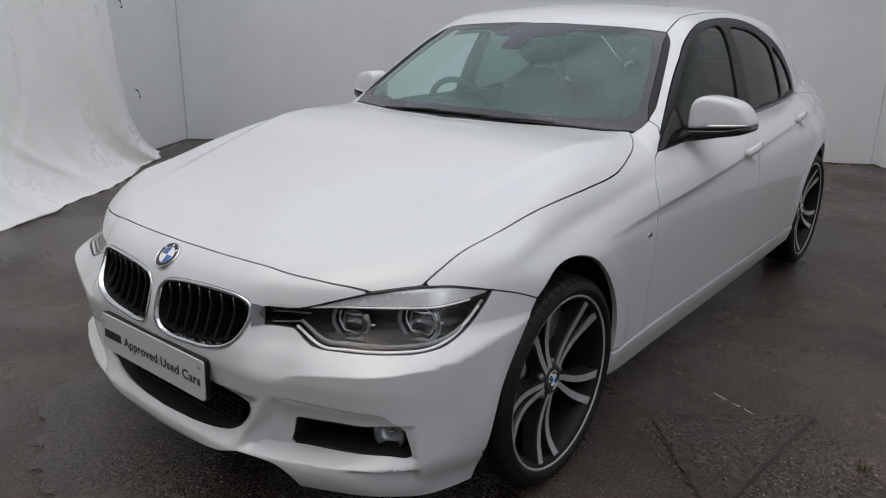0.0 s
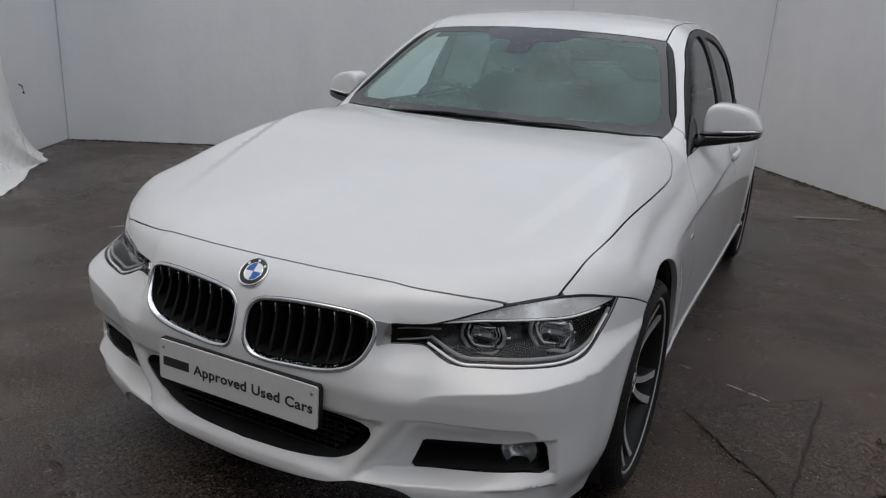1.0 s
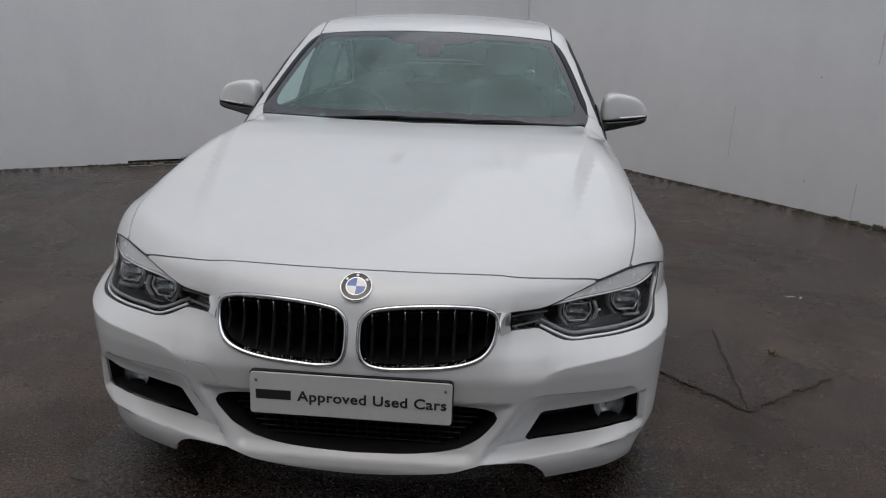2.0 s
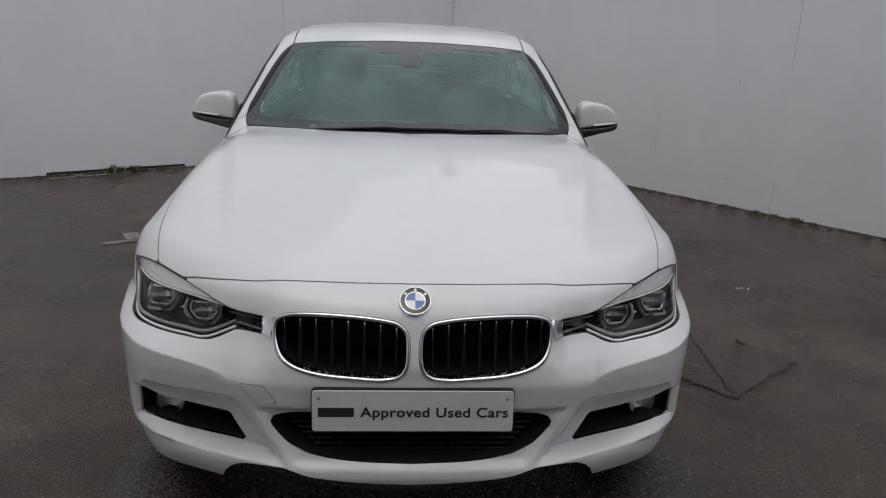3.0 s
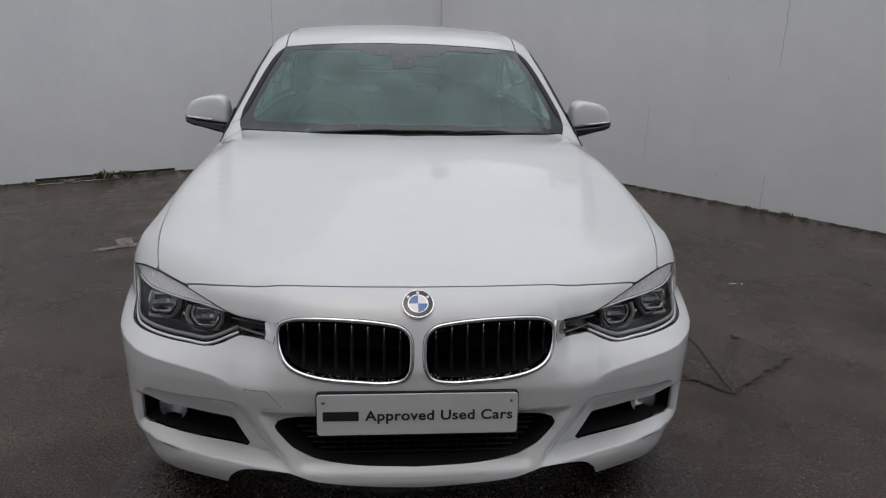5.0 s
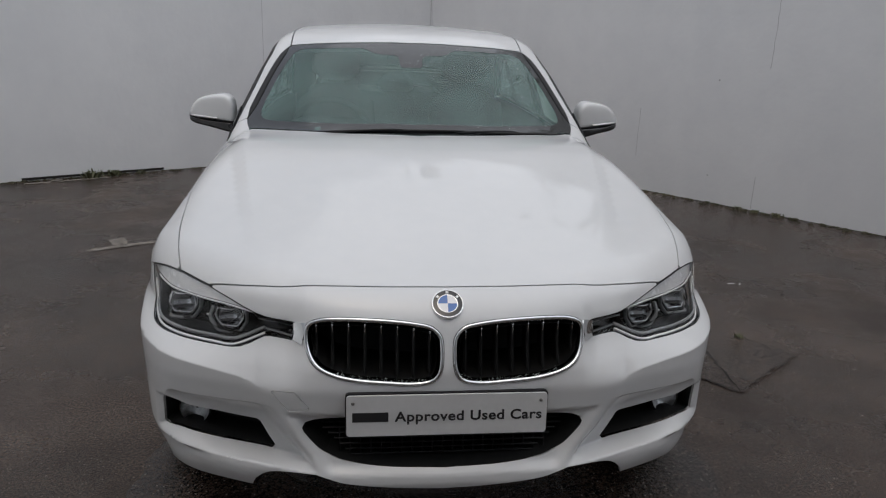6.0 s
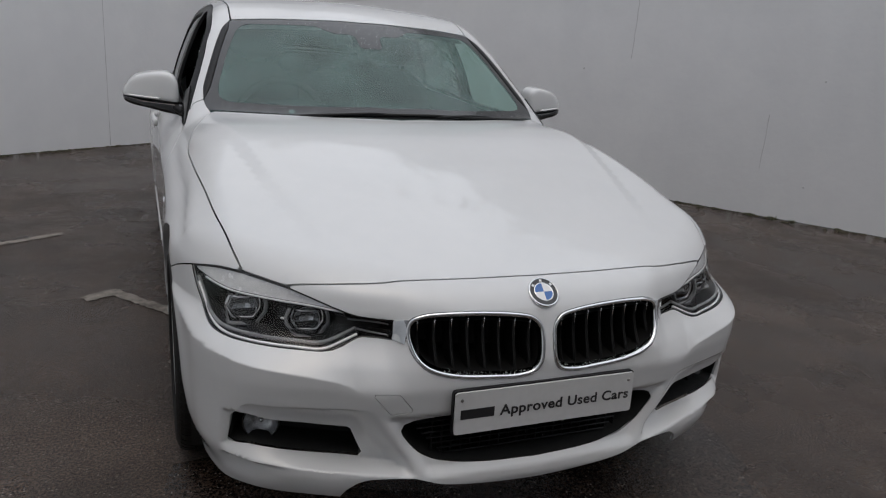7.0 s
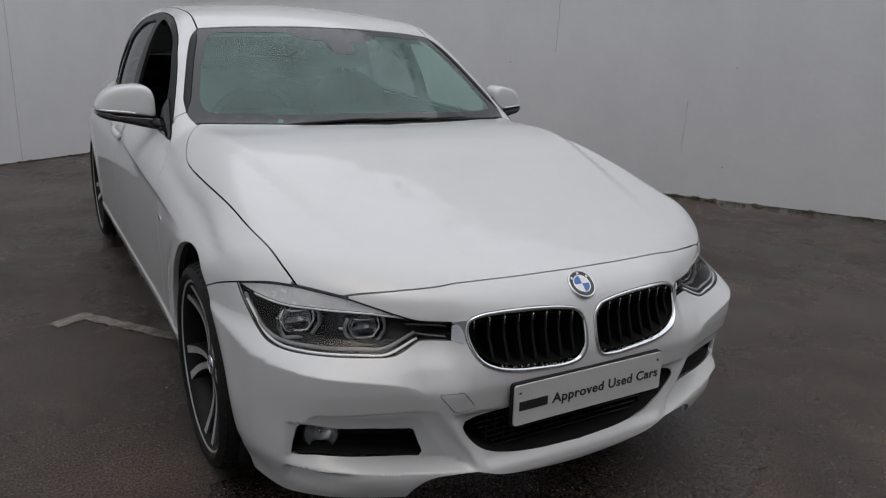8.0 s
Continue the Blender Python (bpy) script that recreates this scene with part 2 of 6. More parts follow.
def curve(points, step=0.012, closed=False):
    """A smooth line through the points (any dimension), evenly stepped."""
    p = np.array(points, float)
    if closed:
        p = np.vstack([p[-1], p, p[0], p[1]])
    else:
        p = np.vstack([2 * p[0] - p[1], p, 2 * p[-1] - p[-2]])
    out = []
    for a, b, c, d in zip(p[:-3], p[1:-2], p[2:-1], p[3:]):
        ka, kb, kc = (max(np.linalg.norm(q), 1e-6) ** 0.5 for q in (b - a, c - b, d - c))
        t0, t1, t2, t3 = 0, ka, ka + kb, ka + kb + kc
        n = max(int(np.linalg.norm(c - b) / step), 1)
        for t in np.linspace(t1, t2, n, endpoint=False):
            a1 = (t1 - t) / (t1 - t0) * a + (t - t0) / (t1 - t0) * b
            a2 = (t2 - t) / (t2 - t1) * b + (t - t1) / (t2 - t1) * c
            a3 = (t3 - t) / (t3 - t2) * c + (t - t2) / (t3 - t2) * d
            b1 = (t2 - t) / (t2 - t0) * a1 + (t - t0) / (t2 - t0) * a2
            b2 = (t3 - t) / (t3 - t1) * a2 + (t - t1) / (t3 - t1) * a3
            out.append((t2 - t) / (t2 - t1) * b1 + (t - t1) / (t2 - t1) * b2)
    if not closed:
        out.append(p[-2])
    return np.array(out)


# ---- ground, walls ----
def wall_run(name, a, b, height, thick, label):
    """A wall from a to b, its seen face on that line, the body behind it."""
    a, b = Vector(a), Vector(b)
    d = (b - a).normalized()
    back = Vector((-d.y, d.x))
    n = 24
    verts, faces = [], []
    for i in range(n + 1):
        q = a.lerp(b, i / n)
        for z in (0.006, height):
            for s in (0, thick):
                verts.append((q.x + back.x * s, q.y + back.y * s, z))
    for i in range(n):
        k, j = 4 * i, 4 * i + 4
        faces += [(k, j, j + 2, k + 2), (k + 1, k + 3, j + 3, j + 1), (k + 2, j + 2, j + 3, k + 3), (k, k + 1, j + 1, j)]
    faces += [(0, 2, 3, 1), (4 * n, 4 * n + 1, 4 * n + 3, 4 * n + 2)]
    return part(name, mesh_of(name, verts, faces, WALL, False), None, label, "structure")


CORNER, FAR_LEFT, FAR_RIGHT = (0.61, 7.50), (-5.66, 3.70), (9.3, -4.0)
HEIGHT = 4.6
wall_north = wall_run("wall_north", FAR_LEFT, CORNER, HEIGHT, 0.2, "tall smooth wall painted pale grey-white, rain-streaked")
wall_east = wall_run("wall_east", CORNER, FAR_RIGHT, HEIGHT, 0.2, "tall rendered wall painted pale grey-white with fine upright cracks")
wall_west = wall_run("wall_west", (-1.99, -2.2), FAR_LEFT, HEIGHT, 0.2, "pale grey panelled wall half hidden by hanging sheet")

# unseen dark wall, added to hold low sky off the car's front
wall_south = wall_run("wall_south", (9.3, -6.0), (-7.0, -6.0), 6.2, 0.2, "added unseen dark grey wall that blocks low sky behind the camera")
wall_south.data.materials[0] = DARK_WALL

ground_me = mesh_of("ground", [(-400, -400, 0), (400, -400, 0), (400, 400, 0), (-400, 400, 0)], [(0, 1, 2, 3)], ASPHALT, False)
ground = part("ground", ground_me, None, "dark wet worn asphalt yard with patches and pale chips", "structure")


# ---- the car's skin: one smooth solid, from a few profile lines ----
def profile(*pairs):
    """A smooth, monotone line through (a, b) pairs, as a quick lookup."""
    a, b = np.array(pairs, float).T
    h, d = np.diff(a), np.diff(b) / np.diff(a)
    m = np.zeros_like(b)
    for i in range(1, len(a) - 1):
        if d[i - 1] * d[i] > 0:
            w1, w2 = 2 * h[i] + h[i - 1], h[i] + 2 * h[i - 1]
            m[i] = (w1 + w2) / (w1 / d[i - 1] + w2 / d[i])
    m[0], m[-1] = d[0], d[-1]
    xs = np.linspace(a[0], a[-1], 600)
    k = np.clip(np.searchsorted(a, xs) - 1, 0, len(h) - 1)
    t = (xs - a[k]) / h[k]
    ys = ((1 + 2 * t) * (1 - t) ** 2 * b[k] + t * (1 - t) ** 2 * h[k] * m[k]
          + t * t * (3 - 2 * t) * b[k + 1] + t * t * (t - 1) * h[k] * m[k + 1])
    lo, hi = d[0], d[-1]

    def at(x):
        y = np.interp(x, xs, ys)
        return y + np.minimum(x - a[0], 0) * lo + np.maximum(x - a[-1], 0) * hi
    return at


def ease(a, b, x):
    t = np.clip((x - a) / (b - a), 0, 1)
    return t * t * (3 - 2 * t)


def smax(a, b, k):
    h = np.maximum(k - np.abs(a - b), 0) / k
    return np.maximum(a, b) + h * h * k * 0.25


def bump(x, c, w):
    return np.exp(-((x - c) / w) ** 2)


NOSE = profile((.12, .075), (.16, .035), (.185, .012), (.205, .004), (.222, -.001), (.240, .000), (.262, .007), (.30, .020), (.34, .023), (.40, .015), (.46, .008),
               (.50, .003), (.535, .003), (.58, .012), (.63, .028), (.68, .046), (.705, .057), (.73, .078), (.80, .15))
NOSE_SIDE = profile((.12, .075), (.18, .032), (.236, .008), (.25, .006), (.30, .012), (.40, .015), (.46, .008), (.50, .003))
PLAN_HIGH = profile((0, 0), (.2, .010), (.3, .026), (.36, .042), (.4, .062), (.5, .100), (.6, .154), (.7, .224), (.8, .334), (.85, .428), (.9, .578))
PLAN_LOW = profile((0, 0), (.2, .004), (.3, .008), (.36, .013), (.41, .021), (.46, .035), (.5, .051), (.6, .084), (.7, .123), (.75, .155), (.78, .183), (.82, .232), (.86, .295), (.9, .38), (1.0, .60))
PLAN_FOOT = profile((0, 0), (.2, .005), (.3, .010), (.376, .020), (.456, .036), (.515, .052), (.6, .086), (.65, .111), (.7, .144), (.75, .190), (.778, .226), (.80, .285), (.82, .355), (.85, .47), (1.0, .9))
WIDTH = profile((.05, .70), (.2, .808), (.32, .850), (.45, .871), (.6, .878), (.8, .882), (1.1, .890), (1.5, .886), (2.2, .893), (3.0, .899),
                (3.45, .902), (3.8, .862), (4.2, .79), (4.65, .70))
TUCK = profile((.12, .065), (.2, .040), (.3, .013), (.5, .004), (.65, 0), (.75, .003), (.80, .014), (.85, .040), (.9, .082), (.95, .14), (1.1, .4))
HOOD = profile((-.1, .63), (.05, .70), (.13, .737), (.25, .774), (.4, .813), (.6, .862), (.78, .906), (1.04, .957), (1.32, .976), (1.5, .986), (4.0, 1.03), (4.6, 1.02))
SCREEN = profile((1.0, .80), (1.30, .975), (1.93, 1.328), (2.05, 1.374), (2.2, 1.403), (2.5, 1.428), (2.8, 1.432), (3.1, 1.414), (3.4, 1.362),
                 (3.7, 1.262), (4.0, 1.14), (4.25, 1.06), (4.63, 1.02))
CABIN = profile((.80, .835), (.93, .800), (1.05, .768), (1.15, .733), (1.25, .690), (1.33, .642), (1.40, .568), (1.5, .43))
CABIN_PLAN = profile((1.2, -.01), (2.0, 0), (2.8, 0), (3.2, -.018), (3.4, -.042), (3.8, -.12), (4.2, -.19), (4.6, -.26))


HOOD_FOLD = profile((.1, .43), (.5, .54), (.946, .630), (1.175, .676), (1.458, .720), (1.6, .74))


def swage(y):
    return .717 + .0665 * (y - 1.0)


# the bumper's lines, as heights over x: ridge, brow over the side intake, the intake's top and foot, the ledge under it
RIDGE = profile((.30, .19), (.345, .283), (.39, .363), (.43, .412), (.45, .447), (.483, .489), (.515, .509), (.585, .524), (.67, .536), (.75, .546), (.82, .555), (.9, .57))
LEDGE = profile((.3, .250), (.378, .254), (.463, .258), (.54, .264), (.615, .269), (.722, .275), (.777, .270), (.9, .26))
INTAKE_TOP = profile((.40, .385), (.44, .378), (.494, .372), (.546, .376), (.60, .383), (.65, .388), (.70, .395), (.742, .402), (.775, .394))
INTAKE_FOOT = profile((.40, .271), (.457, .275), (.50, .279), (.598, .291), (.67, .301), (.725, .307), (.772, .302))
LEG = profile((.18, .30), (.29, .352), (.34, .388), (.378, .410), (.426, .440), (.46, .470), (.52, .56))
DEEP_TOP = profile((.40, .030), (.494, .034), (.60, .027), (.70, .016), (.775, .014))
DEEP_FOOT = profile((.40, .060), (.456, .070), (.56, .058), (.66, .044), (.74, .040), (.775, .038))


def BROW(x):
    return .438 - 22.0 * np.maximum(x - .722, 0) ** 2


def scoop(x, z):
    """How far the bumper's face falls back round the side intakes: a ledge, a shelf, the opening, an undercut brow."""
    a, b, c, d = LEDGE(x), INTAKE_FOOT(x), INTAKE_TOP(x), np.maximum(BROW(x), INTAKE_TOP(x) + .008)
    up = np.clip((z - a) / (b - a), 0, 1)
    mid = np.clip((z - b) / (c - b), 0, 1)
    over = np.clip((z - c) / (d - c), 0, 1)
    deep = (DEEP_FOOT(x) * up * (1 - mid) + DEEP_TOP(x) * mid) * np.sqrt(1 - over)
    funnel = .016 * ease(.006, .045, LEG(z) - x) * ease(.240, .272, z) * ease(.425, .400, z)
    blade = .036 * ease(.62, .776, x) * ease(.195, .265, z) * ease(.275, .262, z - .004)
    return (deep * ease(-.004, .060, x - LEG(z)) + blade) * ease(.798, .768, x) + funnel


def field(x, y, z):
    """Below zero inside the car."""
    x = np.abs(x)
    crest, soft = np.maximum(RIDGE(x), .497), ease(.535, .455, x)
    sharp = np.clip(smax(0 * z, (.612 - z) / (.612 - crest), .35) - .03, 0, 1)
    low, foot = sharp * (1 - soft) + ease(.618, .470, z) * soft, ease(.30, .185, z)
    nose = np.where(z < .46, NOSE(z) + (NOSE_SIDE(np.minimum(z, .46)) - NOSE(z)) * ease(.345, .43, x), NOSE(z))
    shelf = .016 * ease(.665, .605, z) * ease(.36, .42, x) * ease(.72, .56, x)
    front = nose + (PLAN_HIGH(x) + shelf) * (1 - low) + (PLAN_LOW(x) * (1 - foot) + PLAN_FOOT(x) * foot) * low + scoop(x, z) - y
    under = swage(y) - z
    crease = np.where(under > 0, .013 * (1 - np.exp(-np.maximum(under, 0) / .012)) * np.exp(-np.maximum(under, 0) / .10), 0) * ease(.85, 1.35, y)
    side = x - WIDTH(y) + TUCK(z) + crease
    flare = .012 * bump(np.hypot(y - .785, z - .335), .36, .05) + .012 * bump(np.hypot(y - 3.59, z - .335), .365, .05)
    valley = .007 * bump(z, .735 + .125 * (y - .5), .026) * ease(.42, .60, y) * ease(1.6, 1.25, y)
    lean = .043 * ease(1.62, .85, y) * ease(.68, .82, z)
    side = side - flare * ease(.25, .4, z) * .7 + lean + valley
    tail = y - 4.61 + .22 * (x / .8) ** 3 + .06 * ease(.75, .3, z)
    out = x - HOOD_FOLD(y)
    dome = .015 * (1 - np.clip(smax(0 * x, out / .048, .05) - .0125, 0, 1)) * ease(.2, .9, y) - .028 * bump(x, .815, .050) * ease(.30, .62, y) * ease(1.38, 1.02, y)
    top = z - (HOOD(y) - .013 * ease(.2, .9, y) - (.033 - .027 * ease(.3, 1.1, y) + .024 * ease(1.15, 1.45, y)) * (x / .79) ** 2.4 + dome)
    lower = smax(smax(smax(front, side, .06), tail, .08), top, .05)
    shift = .24 * (x / .723) ** 2 * (1 - .8 * ease(1.95, 2.5, y))
    roof = z - (SCREEN(y - shift) - .035 * (x / .6) ** 2 * ease(1.9, 2.4, y))
    cabin = smax(np.maximum(roof, .86 - z), x - CABIN(z) - CABIN_PLAN(y), .05)
    cabin = smax(cabin, tail + .20, .05)
    return -smax(-lower, -cabin, .015)


def march(start, way, reach=3.2, steps=160):
    """The first point of the skin on each ray."""
    s = np.linspace(0, reach, steps)
    n = len(start)
    lo, hi, found = np.zeros(n), np.full(n, reach), np.zeros(n, bool)
    best, where = np.full(n, 9.0), np.zeros(n)
    for a, b in zip(s[:-1], s[1:]):
        p = start + b * way
        f = field(p[:, 0], p[:, 1], p[:, 2])
        near = ~found & (f < best)
        best[near], where[near] = f[near], b
        new_hit = ~found & (f <= 0)
        lo[new_hit], hi[new_hit] = a, b
        found |= new_hit
    for _ in range(22):
        mid = (lo + hi) / 2
        p = start + mid[:, None] * way
        inside = field(p[:, 0], p[:, 1], p[:, 2]) <= 0
        hi, lo = np.where(inside, mid, hi), np.where(inside, lo, mid)
    t = np.where(found, hi, where)
    return start + t[:, None] * way


def slope(p):
    """The skin's outward normals."""
    e, g = 1e-3, []
    for k in np.eye(3) * e:
        a, b = p + k, p - k
        g.append(field(*a.T) - field(*b.T))
    g = np.stack(g, 1)
    return g / np.maximum(np.linalg.norm(g, axis=1), 1e-9)[:, None]


# ---- charts: ways to lay the skin flat ----
class Chart:
    """Parallel rays: u along one axis, v along the other, way into the car."""
    def __init__(self, u, v, way, back):
        self.u, self.v, self.way, self.back = (np.array(k, float) for k in (u, v, way, back))

    def rays(self, uv):
        start = self.back + np.outer(uv[:, 0], self.u) + np.outer(uv[:, 1], self.v)
        return start, np.repeat(self.way[None], len(uv), 0)

    def flat(self, p):
        return np.stack([p @ self.u, p @ self.v], 1)

    def skin(self, uv):
        return march(*self.rays(np.asarray(uv, float)))


class Round(Chart):
    """Rays that close in on an upright axis, sloping down: for the nose."""
    def __init__(self, cy, drop):
        self.cy, self.drop, self.r = cy, drop, 1.9

    def rays(self, uv):
        a = uv[:, 0]
        out = np.stack([np.sin(a), -np.cos(a) * np.sign(self.cy - 0.0), 0 * a], 1) if self.cy < 3 else np.stack([np.sin(a), np.cos(a), 0 * a], 1)
        start = np.array([0, self.cy, 0]) + out * self.r + np.outer(uv[:, 1], [0, 0, 1])
        way = -out + np.array([0, 0, -self.drop])
        return start, way

    def flat(self, p):
        dy = (self.cy - p[:, 1]) if self.cy < 3 else (p[:, 1] - self.cy)
        r = np.hypot(p[:, 0], dy)
        return np.stack([np.arctan2(p[:, 0], dy), p[:, 2] + self.drop * (self.r - r)], 1)

    def skin(self, uv):
        return march(*self.rays(np.asarray(uv, float)), reach=1.8)


TOP = Chart((1, 0, 0), (0, 1, 0), (0, 0, -1), (0, 0, 2.4))
SIDE = Chart((0, 1, 0), (0, 0, 1), (-1, 0, 0), (2.2, 0, 0))
A = math.radians(40)
SLANT = Chart((0, 1, 0), (-math.sin(A), 0, math.cos(A)), (-math.cos(A), 0, -math.sin(A)), (2.2 * math.cos(A), 0, 2.2 * math.sin(A)))
NOSEWISE = Round(0.80, 0.35)
TAILWISE = Round(3.6, 0.1)


def on(chart, points, step=0.012, smooth=True):
    """A line on the skin through points given flat in the chart, or as places near the skin."""
    p = np.array(points, float)
    flat = chart.flat(p) if p.shape[1] == 3 else p
    c = curve(flat, step / (.8 if isinstance(chart, Round) else 1)) if smooth else np.vstack(
        [np.linspace(a, b, max(int(np.linalg.norm(b - a) / step), 1), endpoint=False) for a, b in zip(flat[:-1], flat[1:])] + [flat[-1:]])
    return chart.skin(c)


def flip(p):
    return p * np.array([-1, 1, 1])


def loop(*lines):
    """Joins lines end to end into a closed ring, dropping doubles."""
    out = [lines[0][0]]
    for line in lines:
        for q in line:
            if np.linalg.norm(q - out[-1]) > 3e-3:
                out.append(q)
    if np.linalg.norm(out[0] - out[-1]) < 3e-3:
        out.pop()
    return np.array(out)


def inside(poly, pts):
    x, y = pts[:, 0], pts[:, 1]
    hit = np.zeros(len(pts), bool)
    x1, y1 = poly[:, 0], poly[:, 1]
    x2, y2 = np.roll(x1, -1), np.roll(y1, -1)
    for a, b, c, d in zip(x1, y1, x2, y2):
        if b != d:
            hit ^= ((b > y) != (d > y)) & (x < (c - a) * (y - b) / (d - b) + a)
    return hit


def shrink(ring, chart, gap):
    """The ring drawn in by gap metres, in the chart, with mitred corners."""
    uv = chart.flat(ring)
    k = np.array([.8 if isinstance(chart, Round) else 1.0, 1.0])
    w = uv * k
    t1, t2 = w - np.roll(w, 1, 0), np.roll(w, -1, 0) - w
    t1 /= np.maximum(np.linalg.norm(t1, axis=1), 1e-9)[:, None]
    t2 /= np.maximum(np.linalg.norm(t2, axis=1), 1e-9)[:, None]
    area = np.sum(w[:, 0] * np.roll(w[:, 1], -1) - np.roll(w[:, 0], -1) * w[:, 1])
    s = 1 if area > 0 else -1
    m = np.stack([-(t1[:, 1] + t2[:, 1]), t1[:, 0] + t2[:, 0]], 1) * s
    return (w + m * (gap / np.maximum(0.5 * (m ** 2).sum(1), 0.35))[:, None]) / k


from mathutils.geometry import delaunay_2d_cdt


def panel(name, chart, ring, mat, parent, holes=(), step=0.02, gap=0.002, depth=0.014, sink=0.0, both=False, label="", hole_depth=None, wrap=None, creases=()):
    """A sheet of the skin inside ring, less the holes, with its edges turned in. both: also its mirror image on the other side."""
    rings = [shrink(ring, chart, gap)] + [shrink(h, chart, -gap) for h in holes]
    ku = .8 if isinstance(chart, Round) else 1.0
    lo, hi = rings[0].min(0), rings[0].max(0)
    g = np.stack(np.meshgrid(np.arange(lo[0], hi[0], step / ku), np.arange(lo[1], hi[1], step)), -1)
    g[1::2, :, 0] += step / ku / 2
    g = g.reshape(-1, 2)
    ok = inside(rings[0], g)
    for h in rings[1:]:
        ok &= ~inside(h, g)
    g = g[ok]
    edge = np.vstack(rings)
    keep = np.ones(len(g), bool)
    for i in range(0, len(g), 400):
        d = (g[i:i + 400, None] - edge[None]) * np.array([ku, 1])
        keep[i:i + 400] = (d ** 2).sum(-1).min(1) > (0.45 * step) ** 2
    g = g[keep]
    verts2, edges, base = [], [], 0
    for r in rings:
        verts2 += [Vector(q) for q in r]
        edges += [(base + i, base + (i + 1) % len(r)) for i in range(len(r))]
        base += len(r)
    for line in creases:
        q = chart.flat(line)
        q = q[inside(shrink(ring, chart, gap + 0.004), q)]
        verts2 += [Vector(k) for k in q]
        edges += [(base + i, base + i + 1) for i in range(len(q) - 1)]
        base += len(q)
        keep = np.ones(len(g), bool)
        for i in range(0, len(g), 400):
            keep[i:i + 400] = (((g[i:i + 400, None] - q[None]) * np.array([ku, 1])) ** 2).sum(-1).min(1) > (0.4 * step) ** 2
        g = g[keep]
    verts2 += [Vector(q) for q in g]
    v2, e2, f2, *_ = delaunay_2d_cdt(verts2, edges, [], 0, 1e-6)
    v2 = np.array([tuple(v) for v in v2])
    f2 = np.array([tuple(f) for f in f2])
    mid = v2[f2].mean(1)
    ok = inside(rings[0], mid)
    for h in rings[1:]:
        ok &= ~inside(h, mid)
    f2 = f2[ok]
    p = chart.skin(v2)
    nrm = slope(p)
    p = p - nrm * sink
    if wrap:
        p = wrap(p, nrm)
    fn = np.cross(p[f2[:, 1]] - p[f2[:, 0]], p[f2[:, 2]] - p[f2[:, 0]])
    bad = (fn * nrm[f2].mean(1)).sum(1) < 0
    f2[bad] = f2[bad][:, ::-1]
    faces = [tuple(f) for f in f2]
    loops_n = [nrm[k] for f in faces for k in f]
    count = {}
    for f in faces:
        for i in range(3):
            a, b = f[i], f[(i + 1) % 3]
            count[(a, b)] = count.get((a, b), 0) + 1
    rim = [(a, b) for a, b in count if (b, a) not in count]
    used = sorted({k for e in rim for k in e})
    inner = {k: len(p) + i for i, k in enumerate(used)}
    top = {k: len(p) + len(used) + i for i, k in enumerate(used)}
    p = np.vstack([p, p[used] - nrm[used] * depth, p[used]])
    for a, b in rim:
        q = (b, a)
        f = (top[b], top[a], inner[a], inner[b])
        n = np.cross(p[f[1]] - p[f[0]], p[f[2]] - p[f[0]])
        n = n / max(np.linalg.norm(n), 1e-9)
        faces.append(f)
        loops_n += [n] * 4
    made = []
    for side in (1, -1) if both else (1,):
        vs = p if side == 1 else flip(p)
        fs = faces if side == 1 else [f[::-1] for f in faces]
        if side == 1:
            ns = loops_n
        else:
            ns, i = [], 0
            for f in faces:
                ns += [n * np.array([-1, 1, 1]) for n in loops_n[i:i + len(f)][::-1]]
                i += len(f)
        me = mesh_of(name, vs, fs, mat)
        me.normals_split_custom_set([tuple(n) for n in ns])
        made.append(part(name, me, parent, label))
    return made


def sweep(name, line, mat, parent, width, height, closed=True, both=False, label="", normals=None, section=8, sink=0.0, round_full=True):
    """A bar along a line that lies on the skin: width across it, height out of it."""
    p = np.array(line)
    n = slope(p) if normals is None else np.array(normals)
    t = np.roll(p, -1, 0) - np.roll(p, 1, 0)
    if not closed:
        t[0], t[-1] = p[1] - p[0], p[-1] - p[-2]
    t /= np.maximum(np.linalg.norm(t, axis=1), 1e-9)[:, None]
    s = np.cross(t, n)
    s /= np.maximum(np.linalg.norm(s, axis=1), 1e-9)[:, None]
    verts, faces, m = [], [], section
    for i in range(len(p)):
        k = 1.0 if closed else min(1.0, (0.15 + 6 * min(i, len(p) - 1 - i) / len(p)))
        for j in range(m):
            a = 2 * math.pi * j / m
            verts.append(p[i] - n[i] * sink + s[i] * math.cos(a) * width / 2 * k + n[i] * math.sin(a) * height * k)
    last = len(p) if closed else len(p) - 1
    for i in range(last):
        for j in range(m):
            a, b = i * m + j, i * m + (j + 1) % m
            c, d = ((i + 1) % len(p)) * m + (j + 1) % m, ((i + 1) % len(p)) * m + j
            faces.append((a, b, c, d))
    if not closed:
        faces += [tuple(range(m))[::-1], tuple((len(p) - 1) * m + j for j in range(m))]
    made = []
    for side in (1, -1) if both else (1,):
        vs = np.array(verts) if side == 1 else flip(np.array(verts))
        fs = faces if side == 1 else [f[::-1] for f in faces]
        made.append(part(name, mesh_of(name, vs, fs, mat), parent, label))
    return made


